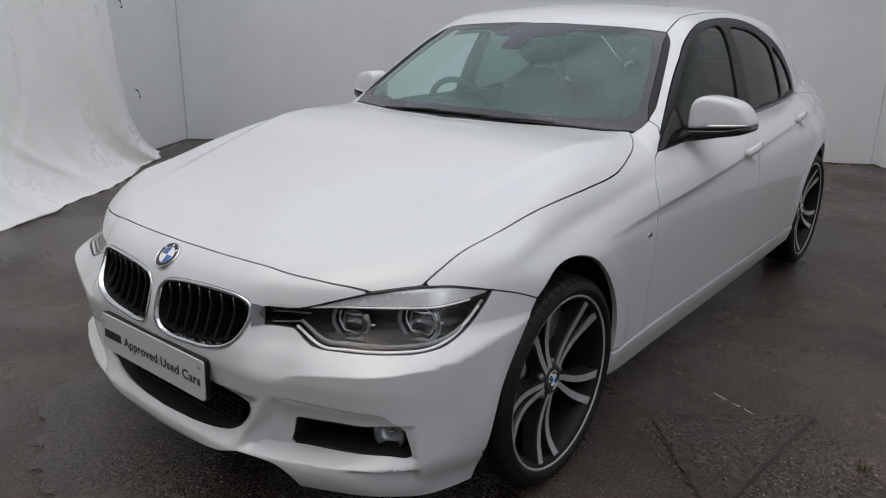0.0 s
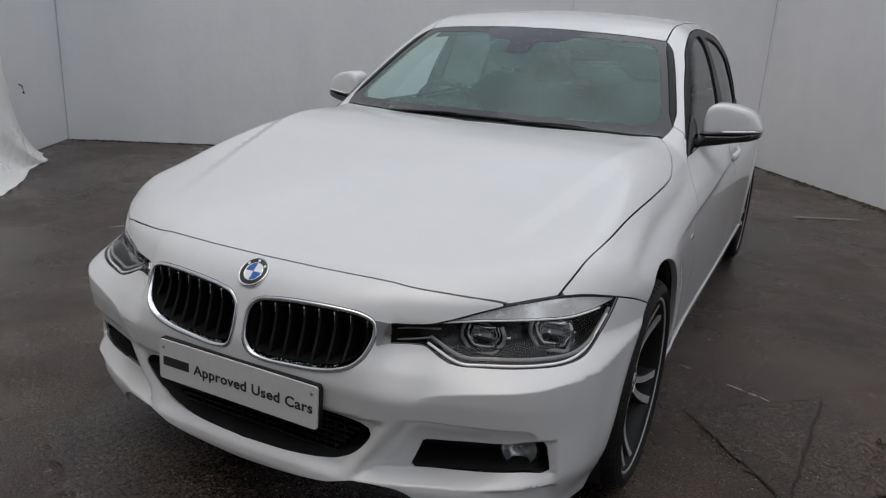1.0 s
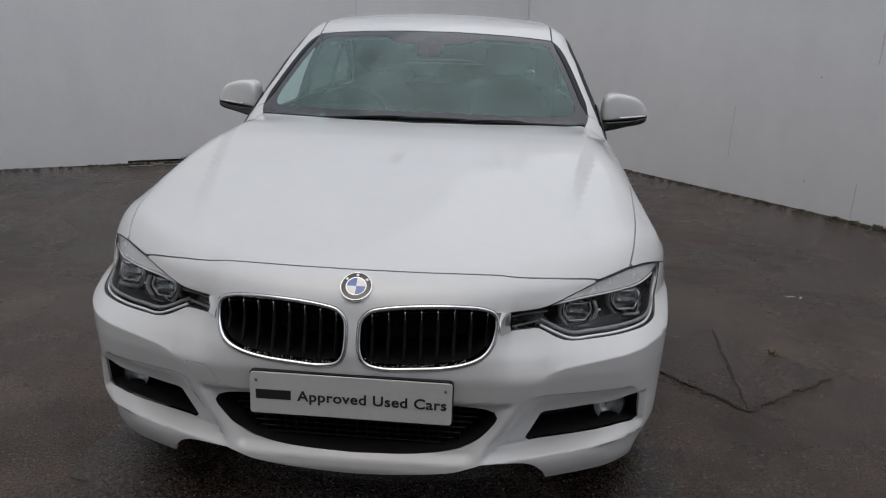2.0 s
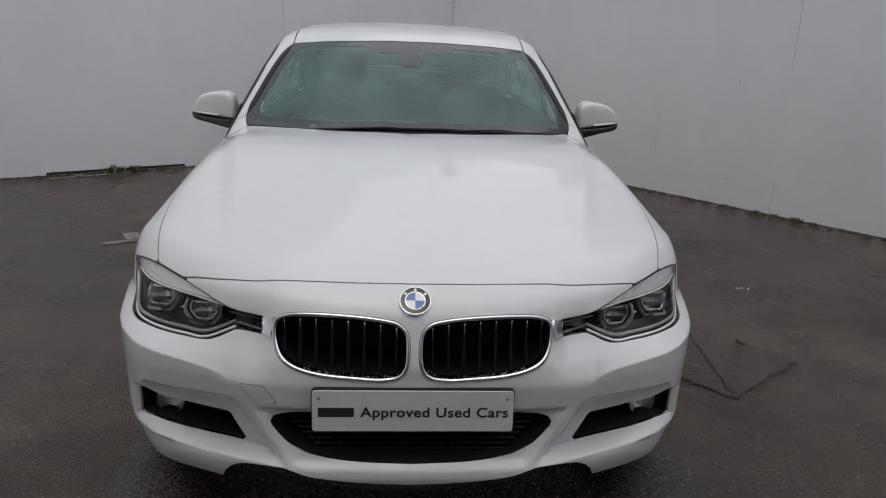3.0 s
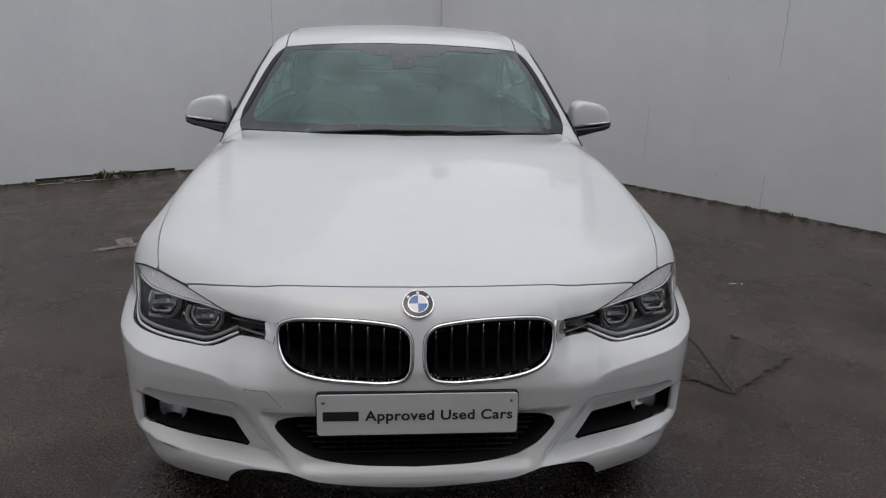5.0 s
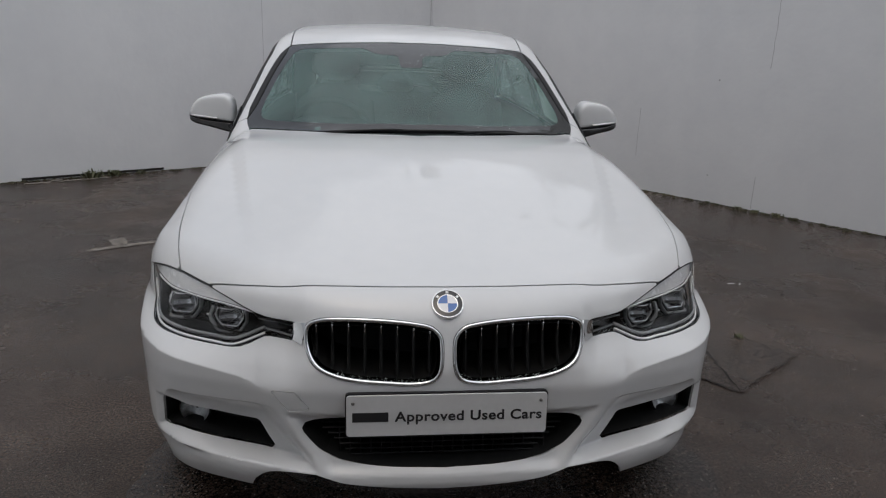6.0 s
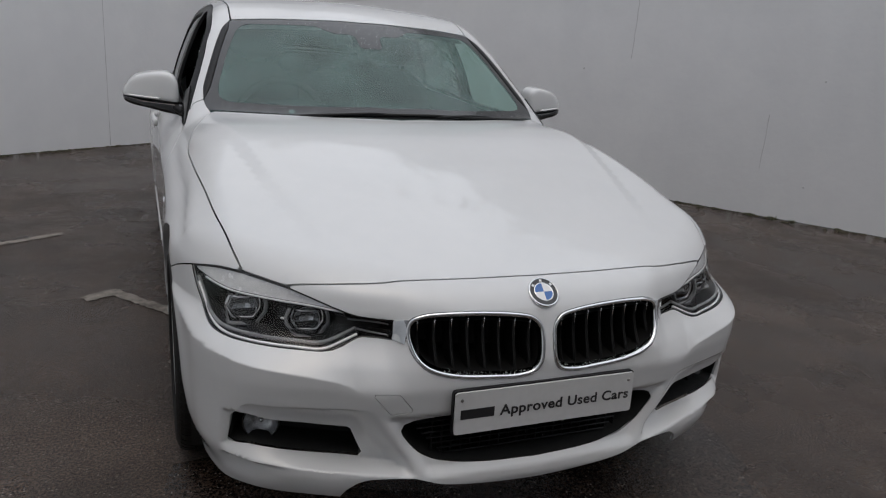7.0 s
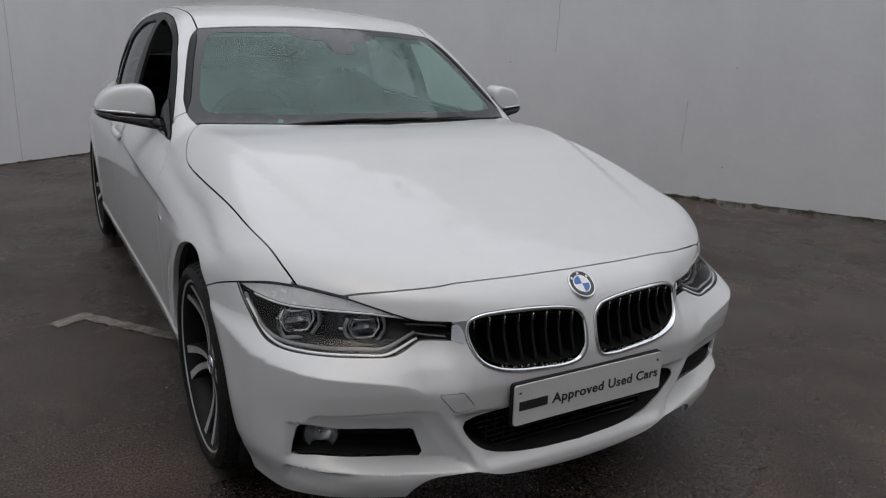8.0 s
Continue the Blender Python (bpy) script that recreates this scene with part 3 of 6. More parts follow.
def well(name, chart, ring, deep, mat, parent, both=False, way=None, grow=1.0, label=""):
    """A blind box behind an opening: walls from the ring inwards and a back."""
    p = np.array(ring)
    n = slope(p)
    start = p - n * 0.006
    w = np.array(way if way is not None else (0, 1, 0), float)
    c = p.mean(0)
    back = (p - c) * grow + c + w * deep
    k = len(p)
    verts = np.vstack([start, back, (c + w * deep)[None]])
    faces = [(i, (i + 1) % k, k + (i + 1) % k, k + i) for i in range(k)] + [(k + i, k + (i + 1) % k, 2 * k) for i in range(k)]
    made = []
    for side in (1, -1) if both else (1,):
        vs = verts if side == 1 else flip(verts)
        made.append(part(name, mesh_of(name, vs, faces, mat, False), parent, label))
    return made


# ---- the car ----
car = tagged(new("car"), "white four-door saloon car wet with rain, parked on asphalt", "car")

# lines that the panels share, on the car's left half
HOOD_FRONT = on(TOP, [(0, .122), (.21, .128), (.38, .147), (.517, .181), (.633, .231)])
LAMP_TOP_IN = on(NOSEWISE, [(.633, .231, .704), (.571, .184, .684), (.516, .148, .665), (.477, .128, .654), (.395, .096, .648)])
LAMP_TOP_OUT = on(NOSEWISE, [(.633, .231, .704), (.682, .272, .714), (.724, .314, .720)])
LAMP_BACK = on(NOSEWISE, [(.724, .314, .720), (.778, .372, .718), (.837, .456, .699)])
LAMP_LOW = on(NOSEWISE, [(.837, .456, .699), (.830, .425, .660), (.817, .387, .620), (.803, .343, .595), (.788, .303, .581), (.755, .250, .574), (.715, .212, .5725), (.66, .174, .571),
                         (.60, .145, .570), (.56, .128, .570), (.537, .121, .5735), (.512, .120, .583), (.474, .121, .6015), (.447, .112, .603), (.397, .089, .602)])
LAMP_END = on(NOSEWISE, [(.397, .089, .602), (.395, .096, .648)], smooth=False)
HOOD_SIDE = on(TOP, [(.724, .314), (.740, .372), (.751, .431), (.762, .504), (.771, .586), (.779, .682), (.788, .791), (.796, .914), (.801, 1.049), (.802, 1.13), (.797, 1.21), (.778, 1.305), (.750, 1.398), (.718, 1.458), (.688, 1.497)])
HOOD_REAR = on(TOP, [(.688, 1.497), (.55, 1.425), (.3, 1.332), (0, 1.290)])
SEAM = on(SIDE, [(.456, .699), (.535, .674), (.596, .648)])
ARCH_BUMPER = on(SIDE, [(.596, .648), (.556, .593), (.524, .543), (.492, .490), (.464, .435), (.448, .378), (.438, .306), (.430, .235), (.420, .164)])
ARCH_FENDER = on(SIDE, [(.596, .648), (.68, .702), (.78, .715), (.88, .692), (.985, .612), (1.065, .50), (1.095, .40), (1.095, .315)])
BUMPER_EDGE = on(NOSEWISE, [(.823, .420, .164), (.80, .335, .167), (.778, .265, .174), (.73, .205, .182), (.66, .145, .187), (.615, .118, .189), (.56, .097, .187), (.514, .081, .184)], smooth=True)
NOTCH = on(NOSEWISE, [(.514, .081, .184), (.502, .063, .214), (.485, .052, .232), (.459, .043, .245), (.397, .028, .249), (.34, .016, .247)])
LIP_EDGE = on(NOSEWISE, [(.34, .016, .247), (.306, .010, .236), (.276, .007, .226), (.216, .005, .216), (.12, .005, .206), (0, .006, .201)])

bumper_ring_half = [HOOD_FRONT[:-1], LAMP_TOP_IN[1:], LAMP_END[::-1], LAMP_LOW[::-1], SEAM, ARCH_BUMPER, BUMPER_EDGE, NOTCH, LIP_EDGE]
left = loop(*bumper_ring_half)
bumper_ring = loop(left, flip(left)[::-1])


def closed_on(chart, pts, step=0.01):
    c = curve(chart.flat(np.array(pts, float)) if len(pts[0]) == 3 else pts, step, True)
    return chart.skin(c)


FRONT = Chart((1, 0, 0), (0, 0, 1), (0, 1, 0), (0, -1.5, 0))
KIDNEY = closed_on(FRONT, [(.369, .623), (.360, .652), (.330, .666), (.271, .672), (.184, .672), (.083, .664), (.039, .654), (.017, .631), (.012, .590), (.018, .540), (.036, .516), (.082, .506), (.154, .509),
                           (.241, .517), (.298, .530), (.336, .549), (.357, .575)])
MOUTH_HALF = on(FRONT, [(0, .404), (.20, .404), (.30, .401), (.345, .395), (.367, .386), (.374, .372), (.362, .348), (.338, .318), (.316, .299), (.284, .283), (.24, .273), (.155, .264), (0, .260)])
MOUTH = loop(MOUTH_HALF, flip(MOUTH_HALF)[::-1])
INTAKE = np.vstack([on(FRONT, [(x, float(z)) for x, z in s], .01) for s in (
    [(x, INTAKE_TOP(x) - .001) for x in np.linspace(.758, .500, 9)],
    [(.492, .366), (.475, .325), (.457, .286)],
    [(x, INTAKE_FOOT(x) + .001) for x in np.linspace(.465, .762, 9)],
    [(.771, .306), (.769, .345), (.766, .385)])])
TOW = np.vstack([on(FRONT, s, smooth=False) for s in ([(.448, .484), (.392, .484)], [(.389, .481), (.357, .440)], [(.360, .434), (.405, .428)], [(.411, .431), (.450, .479)])])

def fold(height, x0, x1, dz, chart=FRONT):
    return on(chart, [(x, float(height(x)) + dz) for x in np.linspace(x0, x1, 44)], .008)


BUMPER_FOLDS = [h for f in (fold(RIDGE, .345, .80, 0), fold(RIDGE, .345, .80, .006), fold(RIDGE, .35, .80, -.006), fold(LEDGE, .385, .775, -.002), fold(LEDGE, .385, .775, .003), fold(INTAKE_FOOT, .46, .77, -.004),
                            fold(INTAKE_TOP, .44, .765, .004), fold(BROW, .45, .766, .003), fold(BROW, .45, .766, -.003)) for h in (f, flip(f))]
holes = [KIDNEY, flip(KIDNEY), MOUTH, INTAKE, flip(INTAKE), flip(TOW)]
panel("front_bumper", NOSEWISE, bumper_ring, PAINT, car, holes, step=0.0085, gap=0.0016, depth=0.009, creases=BUMPER_FOLDS)
panel("tow_eye_cover", NOSEWISE, flip(TOW), PAINT, car, step=0.02, gap=0.0004, depth=0.008, sink=0.0003)

SWAGE = on(SIDE, [(y, swage(y)) for y in np.linspace(.92, 3.9, 40)], 0.015)
UNDER_SWAGE = on(SIDE, [(y, swage(y) - .016) for y in np.linspace(.92, 3.9, 40)], 0.02)
OVER_SWAGE = on(SIDE, [(y, swage(y) + .008) for y in np.linspace(.92, 3.9, 40)], 0.02)
FOLD = [SWAGE, UNDER_SWAGE, OVER_SWAGE]
# hood
hood_half = loop(HOOD_FRONT, LAMP_TOP_OUT, HOOD_SIDE, HOOD_REAR)
HOOD_LINE = on(TOP, [(float(HOOD_FOLD(y)), y) for y in np.linspace(.35, 1.44, 24)], .015)
panel("hood", TOP, loop(hood_half, flip(hood_half)[::-1]), PAINT, car, step=0.016, gap=0.0022, depth=0.02, creases=[HOOD_LINE, flip(HOOD_LINE)])

# wings, doors, sills
FENDER_BACK = on(SLANT, [(.688, 1.497, .957), (.712, 1.545, .985), (.718, 1.585, 1.005), (.760, 1.585, .985), (.775, 1.555, .945), (.794, 1.508, .911)], smooth=False)
DOOR_FRONT = on(SIDE, [(1.508, .911), (1.45, .885), (1.385, .82), (1.368, .74), (1.365, .66), (1.345, .555), (1.335, .45), (1.335, .31)])
WING_LOW = on(SIDE, [(1.335, .31), (1.2, .31), (1.095, .315)], smooth=False)
fender_ring = loop(HOOD_SIDE[1:], FENDER_BACK, DOOR_FRONT, WING_LOW, ARCH_FENDER[::-1], SEAM[::-1], LAMP_BACK[1:][::-1])
panel("front_wing", SLANT, fender_ring, PAINT, car, step=0.018, gap=0.002, depth=0.018, creases=FOLD, both=True)

BELT_F = on(SIDE, [(1.508, .911), (1.8, .926), (2.1, .940), (2.445, .953)])
BELT_R = on(SIDE, [(2.445, .953), (2.8, .964), (3.1, .974), (3.36, .982)])
B_LINE = on(SIDE, [(2.445, .953), (2.450, .70), (2.455, .31)])
DOOR_LOW = on(SIDE, [(2.455, .31), (1.9, .31), (1.335, .31)], smooth=False)
panel("front_door", SIDE, loop(BELT_F, B_LINE, DOOR_LOW, DOOR_FRONT[::-1]), PAINT, car, step=0.022, gap=0.002, depth=0.018, creases=FOLD, both=True)
REAR_LINE = on(SIDE, [(3.36, .982), (3.37, .86), (3.36, .75), (3.31, .68), (3.24, .58), (3.19, .45), (3.17, .31)])
REAR_LOW = on(SIDE, [(3.17, .31), (2.8, .31), (2.455, .31)], smooth=False)
panel("rear_door", SIDE, loop(BELT_R, REAR_LINE, REAR_LOW, B_LINE[::-1]), PAINT, car, step=0.024, gap=0.002, depth=0.018, creases=FOLD, both=True)
ARCH_REAR = on(SIDE, [(3.19, .22), (3.215, .36), (3.27, .52), (3.40, .655), (3.59, .705), (3.78, .655), (3.91, .52), (3.965, .36), (3.975, .24)])
SILL_TOP = on(SIDE, [(1.095, .308), (1.335, .308), (2.2, .308), (3.17, .308), (3.205, .308)], smooth=False)
SILL_LOW = on(SIDE, [(3.195, .225), (2.2, .205), (1.2, .205), (1.075, .225)], smooth=True)
panel("side_sill", SIDE, loop(SILL_TOP, on(SIDE, [(3.205, .308), (3.195, .225)], smooth=False), SILL_LOW, on(SIDE, [(1.075, .225), (1.095, .308)], smooth=False)),
      PAINT, car, step=0.022, gap=0.0035, depth=0.05, sink=-0.006, both=True)

# cabin frame: pillars and roof edge
GLASS_SIDE = on(TOP, [(.700, 1.512), (.727, 1.535), (.712, 1.60), (.668, 1.75), (.620, 1.90), (.577, 2.014), (.566, 2.03)])
DITCH = on(TOP, [(.566, 2.03), (.562, 2.2), (.560, 2.6), (.545, 3.0), (.520, 3.3), (.50, 3.42)])
DLO_TOP = on(SIDE, [(1.508, .911), (1.575, .968), (1.76, 1.108), (1.895, 1.200), (2.045, 1.287), (2.17, 1.334), (2.40, 1.360), (2.65, 1.367), (2.82, 1.353), (2.99, 1.318), (3.15, 1.268), (3.30, 1.195), (3.42, 1.095), (3.50, .987)])
DLO_LOW = on(SIDE, [(3.50, .987), (3.1, .974), (2.445, .953), (2.1, .940), (1.8, .926), (1.508, .911)])
REAR_GLASS_SIDE = on(TOP, [(.50, 3.42), (.54, 3.6), (.58, 3.85), (.60, 4.10)])
BOOT_SIDE = on(TOP, [(.60, 4.10), (.62, 4.22), (.615, 4.34), (.585, 4.44)])
PILLAR_EDGE = on(SLANT, [DLO_TOP[-1], (.74, 3.60, 1.0), (.68, 3.72, 1.06), (.62, 3.76, 1.14), REAR_GLASS_SIDE[len(REAR_GLASS_SIDE) // 3]])
pillar_ring = loop(on(SLANT, [(.718, 1.585, 1.005), (.760, 1.585, .985)], smooth=False), on(SLANT, [(.760, 1.585, .985), (.775, 1.555, .945)], smooth=False),
                   DLO_TOP[DLO_TOP[:, 1] > 1.556], PILLAR_EDGE,
                   REAR_GLASS_SIDE[:len(REAR_GLASS_SIDE) // 3][::-1], DITCH[::-1], GLASS_SIDE[::-1][: int(len(GLASS_SIDE) * .82)])
panel("roof_pillar", SLANT, pillar_ring, PAINT, car, step=0.02, gap=0.0015, depth=0.016, both=True)
SCREEN_TOP = on(TOP, [(.566, 2.03), (.45, 2.0), (.25, 1.958), (0, 1.938)])
REAR_TOP = on(TOP, [(.50, 3.42), (.25, 3.45), (0, 3.46)])
half = loop(SCREEN_TOP[::-1], DITCH, REAR_TOP)
panel("roof", TOP, loop(half[:-1], flip(half)[::-1]), PAINT, car, step=0.025, gap=0.005, depth=0.016)
sweep("roof_moulding", DITCH[2:-2], TRIM_BLACK, car, 0.010, 0.003, closed=False, both=True, sink=0.008)

# hidden tail: quarter, boot, bumper
quarter = loop(on(SIDE, [(3.36, .982), (3.6, .975), (3.9, .955), (4.2, .925), (4.33, .90)]), on(SIDE, [(4.33, .90), (4.345, .70), (4.33, .36)]),
               on(SIDE, [(4.33, .36), (4.2, .30), (3.975, .24)], smooth=False), ARCH_REAR[::-1][:-3], on(SIDE, [(3.19, .31), (3.19, .45)], smooth=False), REAR_LINE[::-1][12:])
panel("rear_quarter", SIDE, quarter, PAINT, car, step=0.03, gap=0.002, depth=0.016, creases=FOLD, both=True)
shoulder = loop(on(SLANT, [DLO_TOP[-1], SIDE.skin(np.array([(3.6, .975)]))[0], SIDE.skin(np.array([(3.9, .955)]))[0], SIDE.skin(np.array([(4.2, .925)]))[0], SIDE.skin(np.array([(4.33, .90)]))[0], BOOT_SIDE[-1]]),
                BOOT_SIDE[::-1], REAR_GLASS_SIDE[len(REAR_GLASS_SIDE) // 3:][::-1], PILLAR_EDGE[::-1])
panel("rear_shoulder", SLANT, shoulder, PAINT, car, step=0.03, gap=0.001, depth=0.016, both=True)
SHELF = on(TOP, [(0, 4.12), (.3, 4.11), (.60, 4.10)])
boot_half = loop(SHELF, BOOT_SIDE, on(TOP, [(.585, 4.44), (.3, 4.545), (0, 4.56)]))
panel("boot_lid", TOP, loop(boot_half, flip(boot_half)[::-1]), PAINT, car, step=0.03, gap=0.003, depth=0.02)
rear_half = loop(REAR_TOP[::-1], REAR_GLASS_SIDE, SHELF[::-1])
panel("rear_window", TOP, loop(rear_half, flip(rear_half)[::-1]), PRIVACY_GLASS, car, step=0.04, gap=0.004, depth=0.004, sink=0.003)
tail_half = loop(on(TAILWISE, [(0, 1.10), (.35, 1.09), (.60, 1.055), (.78, .99)], smooth=True), on(TAILWISE, [(.78, .99), (.785, .75), (.77, .45)]), on(TAILWISE, [(.77, .45), (.4, .38), (0, .38)]))
panel("rear_bumper", TAILWISE, loop(tail_half, flip(tail_half)[::-1]), PAINT, car, step=0.03, gap=0.002, depth=0.016)

panel("shoulder_lining", SLANT, shoulder, SEAT, car, step=.06, gap=-.004, depth=0, sink=.028, both=True)
panel("boot_lining", TOP, loop(boot_half, flip(boot_half)[::-1]), SEAT, car, step=.06, gap=-.004, depth=0, sink=.030)

# windscreen and its dark border
SCREEN_LOW = on(TOP, [(0, 1.300), (.3, 1.341), (.55, 1.435), (.700, 1.512)])
screen_half = loop(SCREEN_LOW, GLASS_SIDE, SCREEN_TOP)
screen_ring = loop(screen_half, flip(screen_half)[::-1])
glass = panel("windscreen", TOP, screen_ring, SCREEN_GLASS, car, step=0.03, gap=0.003, depth=0.005, sink=0.002)
clear_half = on(TOP, [(0, 1.37), (.3, 1.405), (.55, 1.495), (.640, 1.55), (.655, 1.60), (.620, 1.74), (.575, 1.87), (.535, 1.955), (.505, 1.968), (.40, 1.937), (.25, 1.905), (.215, 1.895),
                      (.185, 1.865), (.14, 1.835), (.066, 1.820), (.054, 1.745), (.044, 1.730), (0, 1.727)])
panel("screen_border", TOP, screen_ring, GLOSS_BLACK, glass[0], [loop(clear_half, flip(clear_half)[::-1])], step=0.03, gap=0.004, depth=0.002, sink=0.0012)
sweep("screen_seal", GLASS_SIDE[6:], TRIM_BLACK, car, 0.032, 0.005, closed=False, both=True, sink=0.0005)
sweep("cowl_trim", SCREEN_LOW[1:-1], PLASTIC, car, 0.014, 0.003, closed=False, both=True, sink=0.005)

# side windows: black surround, B pillar, panes
dlo_ring = loop(DLO_TOP, DLO_LOW)
WIN_F = closed_on(SIDE, [(1.66, .948), (1.725, 1.045), (1.885, 1.172), (2.07, 1.278), (2.25, 1.320), (2.43, 1.332), (2.445, 1.315), (2.41, 1.14), (2.375, .975), (2.36, .966), (2.0, .955)])
WIN_R = closed_on(SIDE, [(2.555, .977), (2.540, 1.12), (2.545, 1.30), (2.56, 1.324), (2.68, 1.325), (2.82, 1.311), (2.96, 1.268), (3.035, 1.228), (3.055, 1.18), (3.068, 1.08), (3.07, 1.000), (2.8, .986)])
WIN_Q = closed_on(SIDE, [(3.108, 1.003), (3.104, 1.12), (3.098, 1.225), (3.115, 1.235), (3.20, 1.198), (3.30, 1.138), (3.38, 1.06), (3.412, 1.012), (3.3, 1.006)])
for name, ring, tint in (("front_side_window", WIN_F, SIDE_GLASS), ("rear_side_window", WIN_R, REAR_SIDE_GLASS), ("quarter_window", WIN_Q, REAR_SIDE_GLASS)):
    # the driver's window, on the car's right, is wound down
    panel(name, SIDE, ring, tint, car, step=0.04, gap=-0.004, depth=0.004, sink=0.010, both=name != "front_side_window")
panel("window_frame", SIDE, dlo_ring, TRIM_BLACK, car, [WIN_F, WIN_R, WIN_Q], step=0.025, gap=0.002, depth=0.014, sink=0.003, both=True, label="satin black window surround")
sweep("belt_moulding", DLO_LOW[::-1][4:-2], GLOSS_BLACK, car, 0.016, 0.006, closed=False, both=True)

def bar_mesh(name, line, mat, width, height, normal, closed=False, m=None, section=8):
    p = [Vector(q) for q in line]
    nrm = Vector(normal).normalized()
    verts, faces = [], []
    for i, q in enumerate(p):
        a = p[i - 1] if (closed or i) else q
        b = p[(i + 1) % len(p)] if (closed or i < len(p) - 1) else q
        t = (b - a).normalized()
        s = t.cross(nrm).normalized()
        for j in range(section):
            w = 2 * math.pi * (j + 0.5) / section
            verts.append(q + s * math.cos(w) * width / 2 + nrm * math.sin(w) * height / 2)
    k = section
    for i in range(len(p) if closed else len(p) - 1):
        for j in range(k):
            faces.append((i * k + j, i * k + (j + 1) % k, ((i + 1) % len(p)) * k + (j + 1) % k, ((i + 1) % len(p)) * k + j))
    if not closed:
        faces += [tuple(range(k))[::-1], tuple((len(p) - 1) * k + j for j in range(k))]
    if m:
        verts = [m @ v for v in verts]
    return mesh_of(name, verts, faces, mat)


# kidney grilles: chrome ring, dark well, upright slats
def rim_mesh(name, ring, mat):
    """A bright frame set in an opening: a rounded bead, then a bevel that leads inwards."""
    n = slope(ring)
    rows = [(0, -.004), (0, .0015), (.0015, .0035), (.0045, .0040), (.0080, .0028), (.0100, -.001), (.0125, -.012), (.0165, -.034)]
    verts, k = [], len(ring)
    for inward, out in rows:
        verts.append(FRONT.skin(shrink(ring, FRONT, inward)) + (n * out if out > -.006 else np.array([0, -out, 0])))
    faces = [(r * k + i, r * k + (i + 1) % k, (r + 1) * k + (i + 1) % k, (r + 1) * k + i) for r in range(len(rows) - 1) for i in range(k)]
    return mesh_of(name, np.vstack(verts), faces, mat)


for side in (1, -1):
    ring = KIDNEY if side == 1 else flip(KIDNEY)
    frame_ring = part("grille_frame", rim_mesh("grille_frame", ring, CHROME), car, "chrome-framed black kidney grille")
    well("grille_well", FRONT, FRONT.skin(shrink(ring, FRONT, .018)), 0.16, SLAT, frame_ring, way=(0, 1, 0.05))
    inner = shrink(ring, FRONT, 0.013)
    for i in range(8):
        x = side * (.046 + i * (.338 - .046) / 7)
        col = inner[np.abs(inner[:, 0] - x) < .012]
        if len(col) < 2:
            continue
        z0, z1 = col[:, 1].min(), col[:, 1].max()
        zs = np.linspace(z0, z1, 9)
        face = FRONT.skin(np.stack([np.full(9, x), zs], 1))
        y = face[:, 1] + 0.014 + 0.010 * np.sin(np.linspace(0, math.pi, 9))
        vs, fs = [], []
        for k in range(9):
            w = 0.0042
            vs += [(x - w, y[k] + .002, zs[k]), (x, y[k] - .003, zs[k]), (x + w, y[k] + .002, zs[k]), (x + w, y[k] + .05, zs[k]), (x - w, y[k] + .05, zs[k])]
        for k in range(8):
            for j in range(5):
                fs.append((5 * k + j, 5 * k + (j + 1) % 5, 5 * k + 5 + (j + 1) % 5, 5 * k + 5 + j))
        part("slat", mesh_of("slat", vs, fs, SLAT, False), frame_ring)
        tip = np.array([(x, y[8] - .006, zs[8] - .004 - .009 * k) for k in range(4)])
        part("slat_tip", bar_mesh("slat_tip", tip, SILVER, .0034, .003, (0, -1, 0)), frame_ring)
    # chrome bridge from the grille to the headlamp
    b_ring = on(NOSEWISE, [(.362, .080, .652), (.378, .088, .650), (.393, .095, .647)], 0.005)
    b_low = on(NOSEWISE, [(.396, .089, .603), (.384, .080, .601), (.372, .068, .598)], 0.005)
    if side == 1:
        panel("grille_bridge", NOSEWISE, loop(b_ring, b_low), CHROME, car, step=0.006, gap=-0.001, depth=0.008, sink=-0.0035, both=True, label="chrome link between grille and headlamp")

# lower intakes
mouth_well = well("lower_intake", FRONT, MOUTH, 0.22, PLASTIC, car, grow=0.9, label="black mesh lower air intake")[0]
for i in range(8):
    z = .274 + i * .0165
    part("intake_bar", from_bm("intake_bar", box_bm((.50 + .03 * min(i, 5), .010, .0045), (0, .075, z), .0015, 1), TRIM_BLACK), mouth_well)
bar_me = from_bm("intake_upright", box_bm((.0045, .008, .128), (0, .078, .332), .0015, 1), TRIM_BLACK)
for i in range(21):
    part("intake_upright", bar_me, mouth_well).location.x = -.28 + .028 * i
well("side_intake", NOSEWISE, INTAKE, 0.10, PLASTIC, car, both=True, way=(-.35, 1, 0), label="black side air intake")


# ---- headlamps ----
def local(o, facing, up=(0, 0, 1)):
    """A frame at o: right, up, facing."""
    n = Vector(facing).normalized()
    a = Vector(up).cross(n).normalized()
    b = n.cross(a)
    m = Matrix((a, b, n)).transposed().to_4x4()
    m.translation = o
    return m


def lathe(name, rings, mat, n=40, m=None, axis="z", smooth=True, cap=False):
    """A turned form: rings of (radius, height along the axis)."""
    verts, faces = [], []
    for r, h in rings:
        for i in range(n):
            a = 2 * math.pi * i / n
            v = (r * math.cos(a), r * math.sin(a), h) if axis == "z" else (h, r * math.cos(a), r * math.sin(a))
            verts.append(m @ Vector(v) if m else v)
    for k in range(len(rings) - 1):
        for i in range(n):
            j = (i + 1) % n
            faces.append((k * n + i, k * n + j, (k + 1) * n + j, (k + 1) * n + i))
    if cap:
        faces.append(tuple((len(rings) - 1) * n + i for i in range(n)))
    return mesh_of(name, verts, faces, mat, smooth)


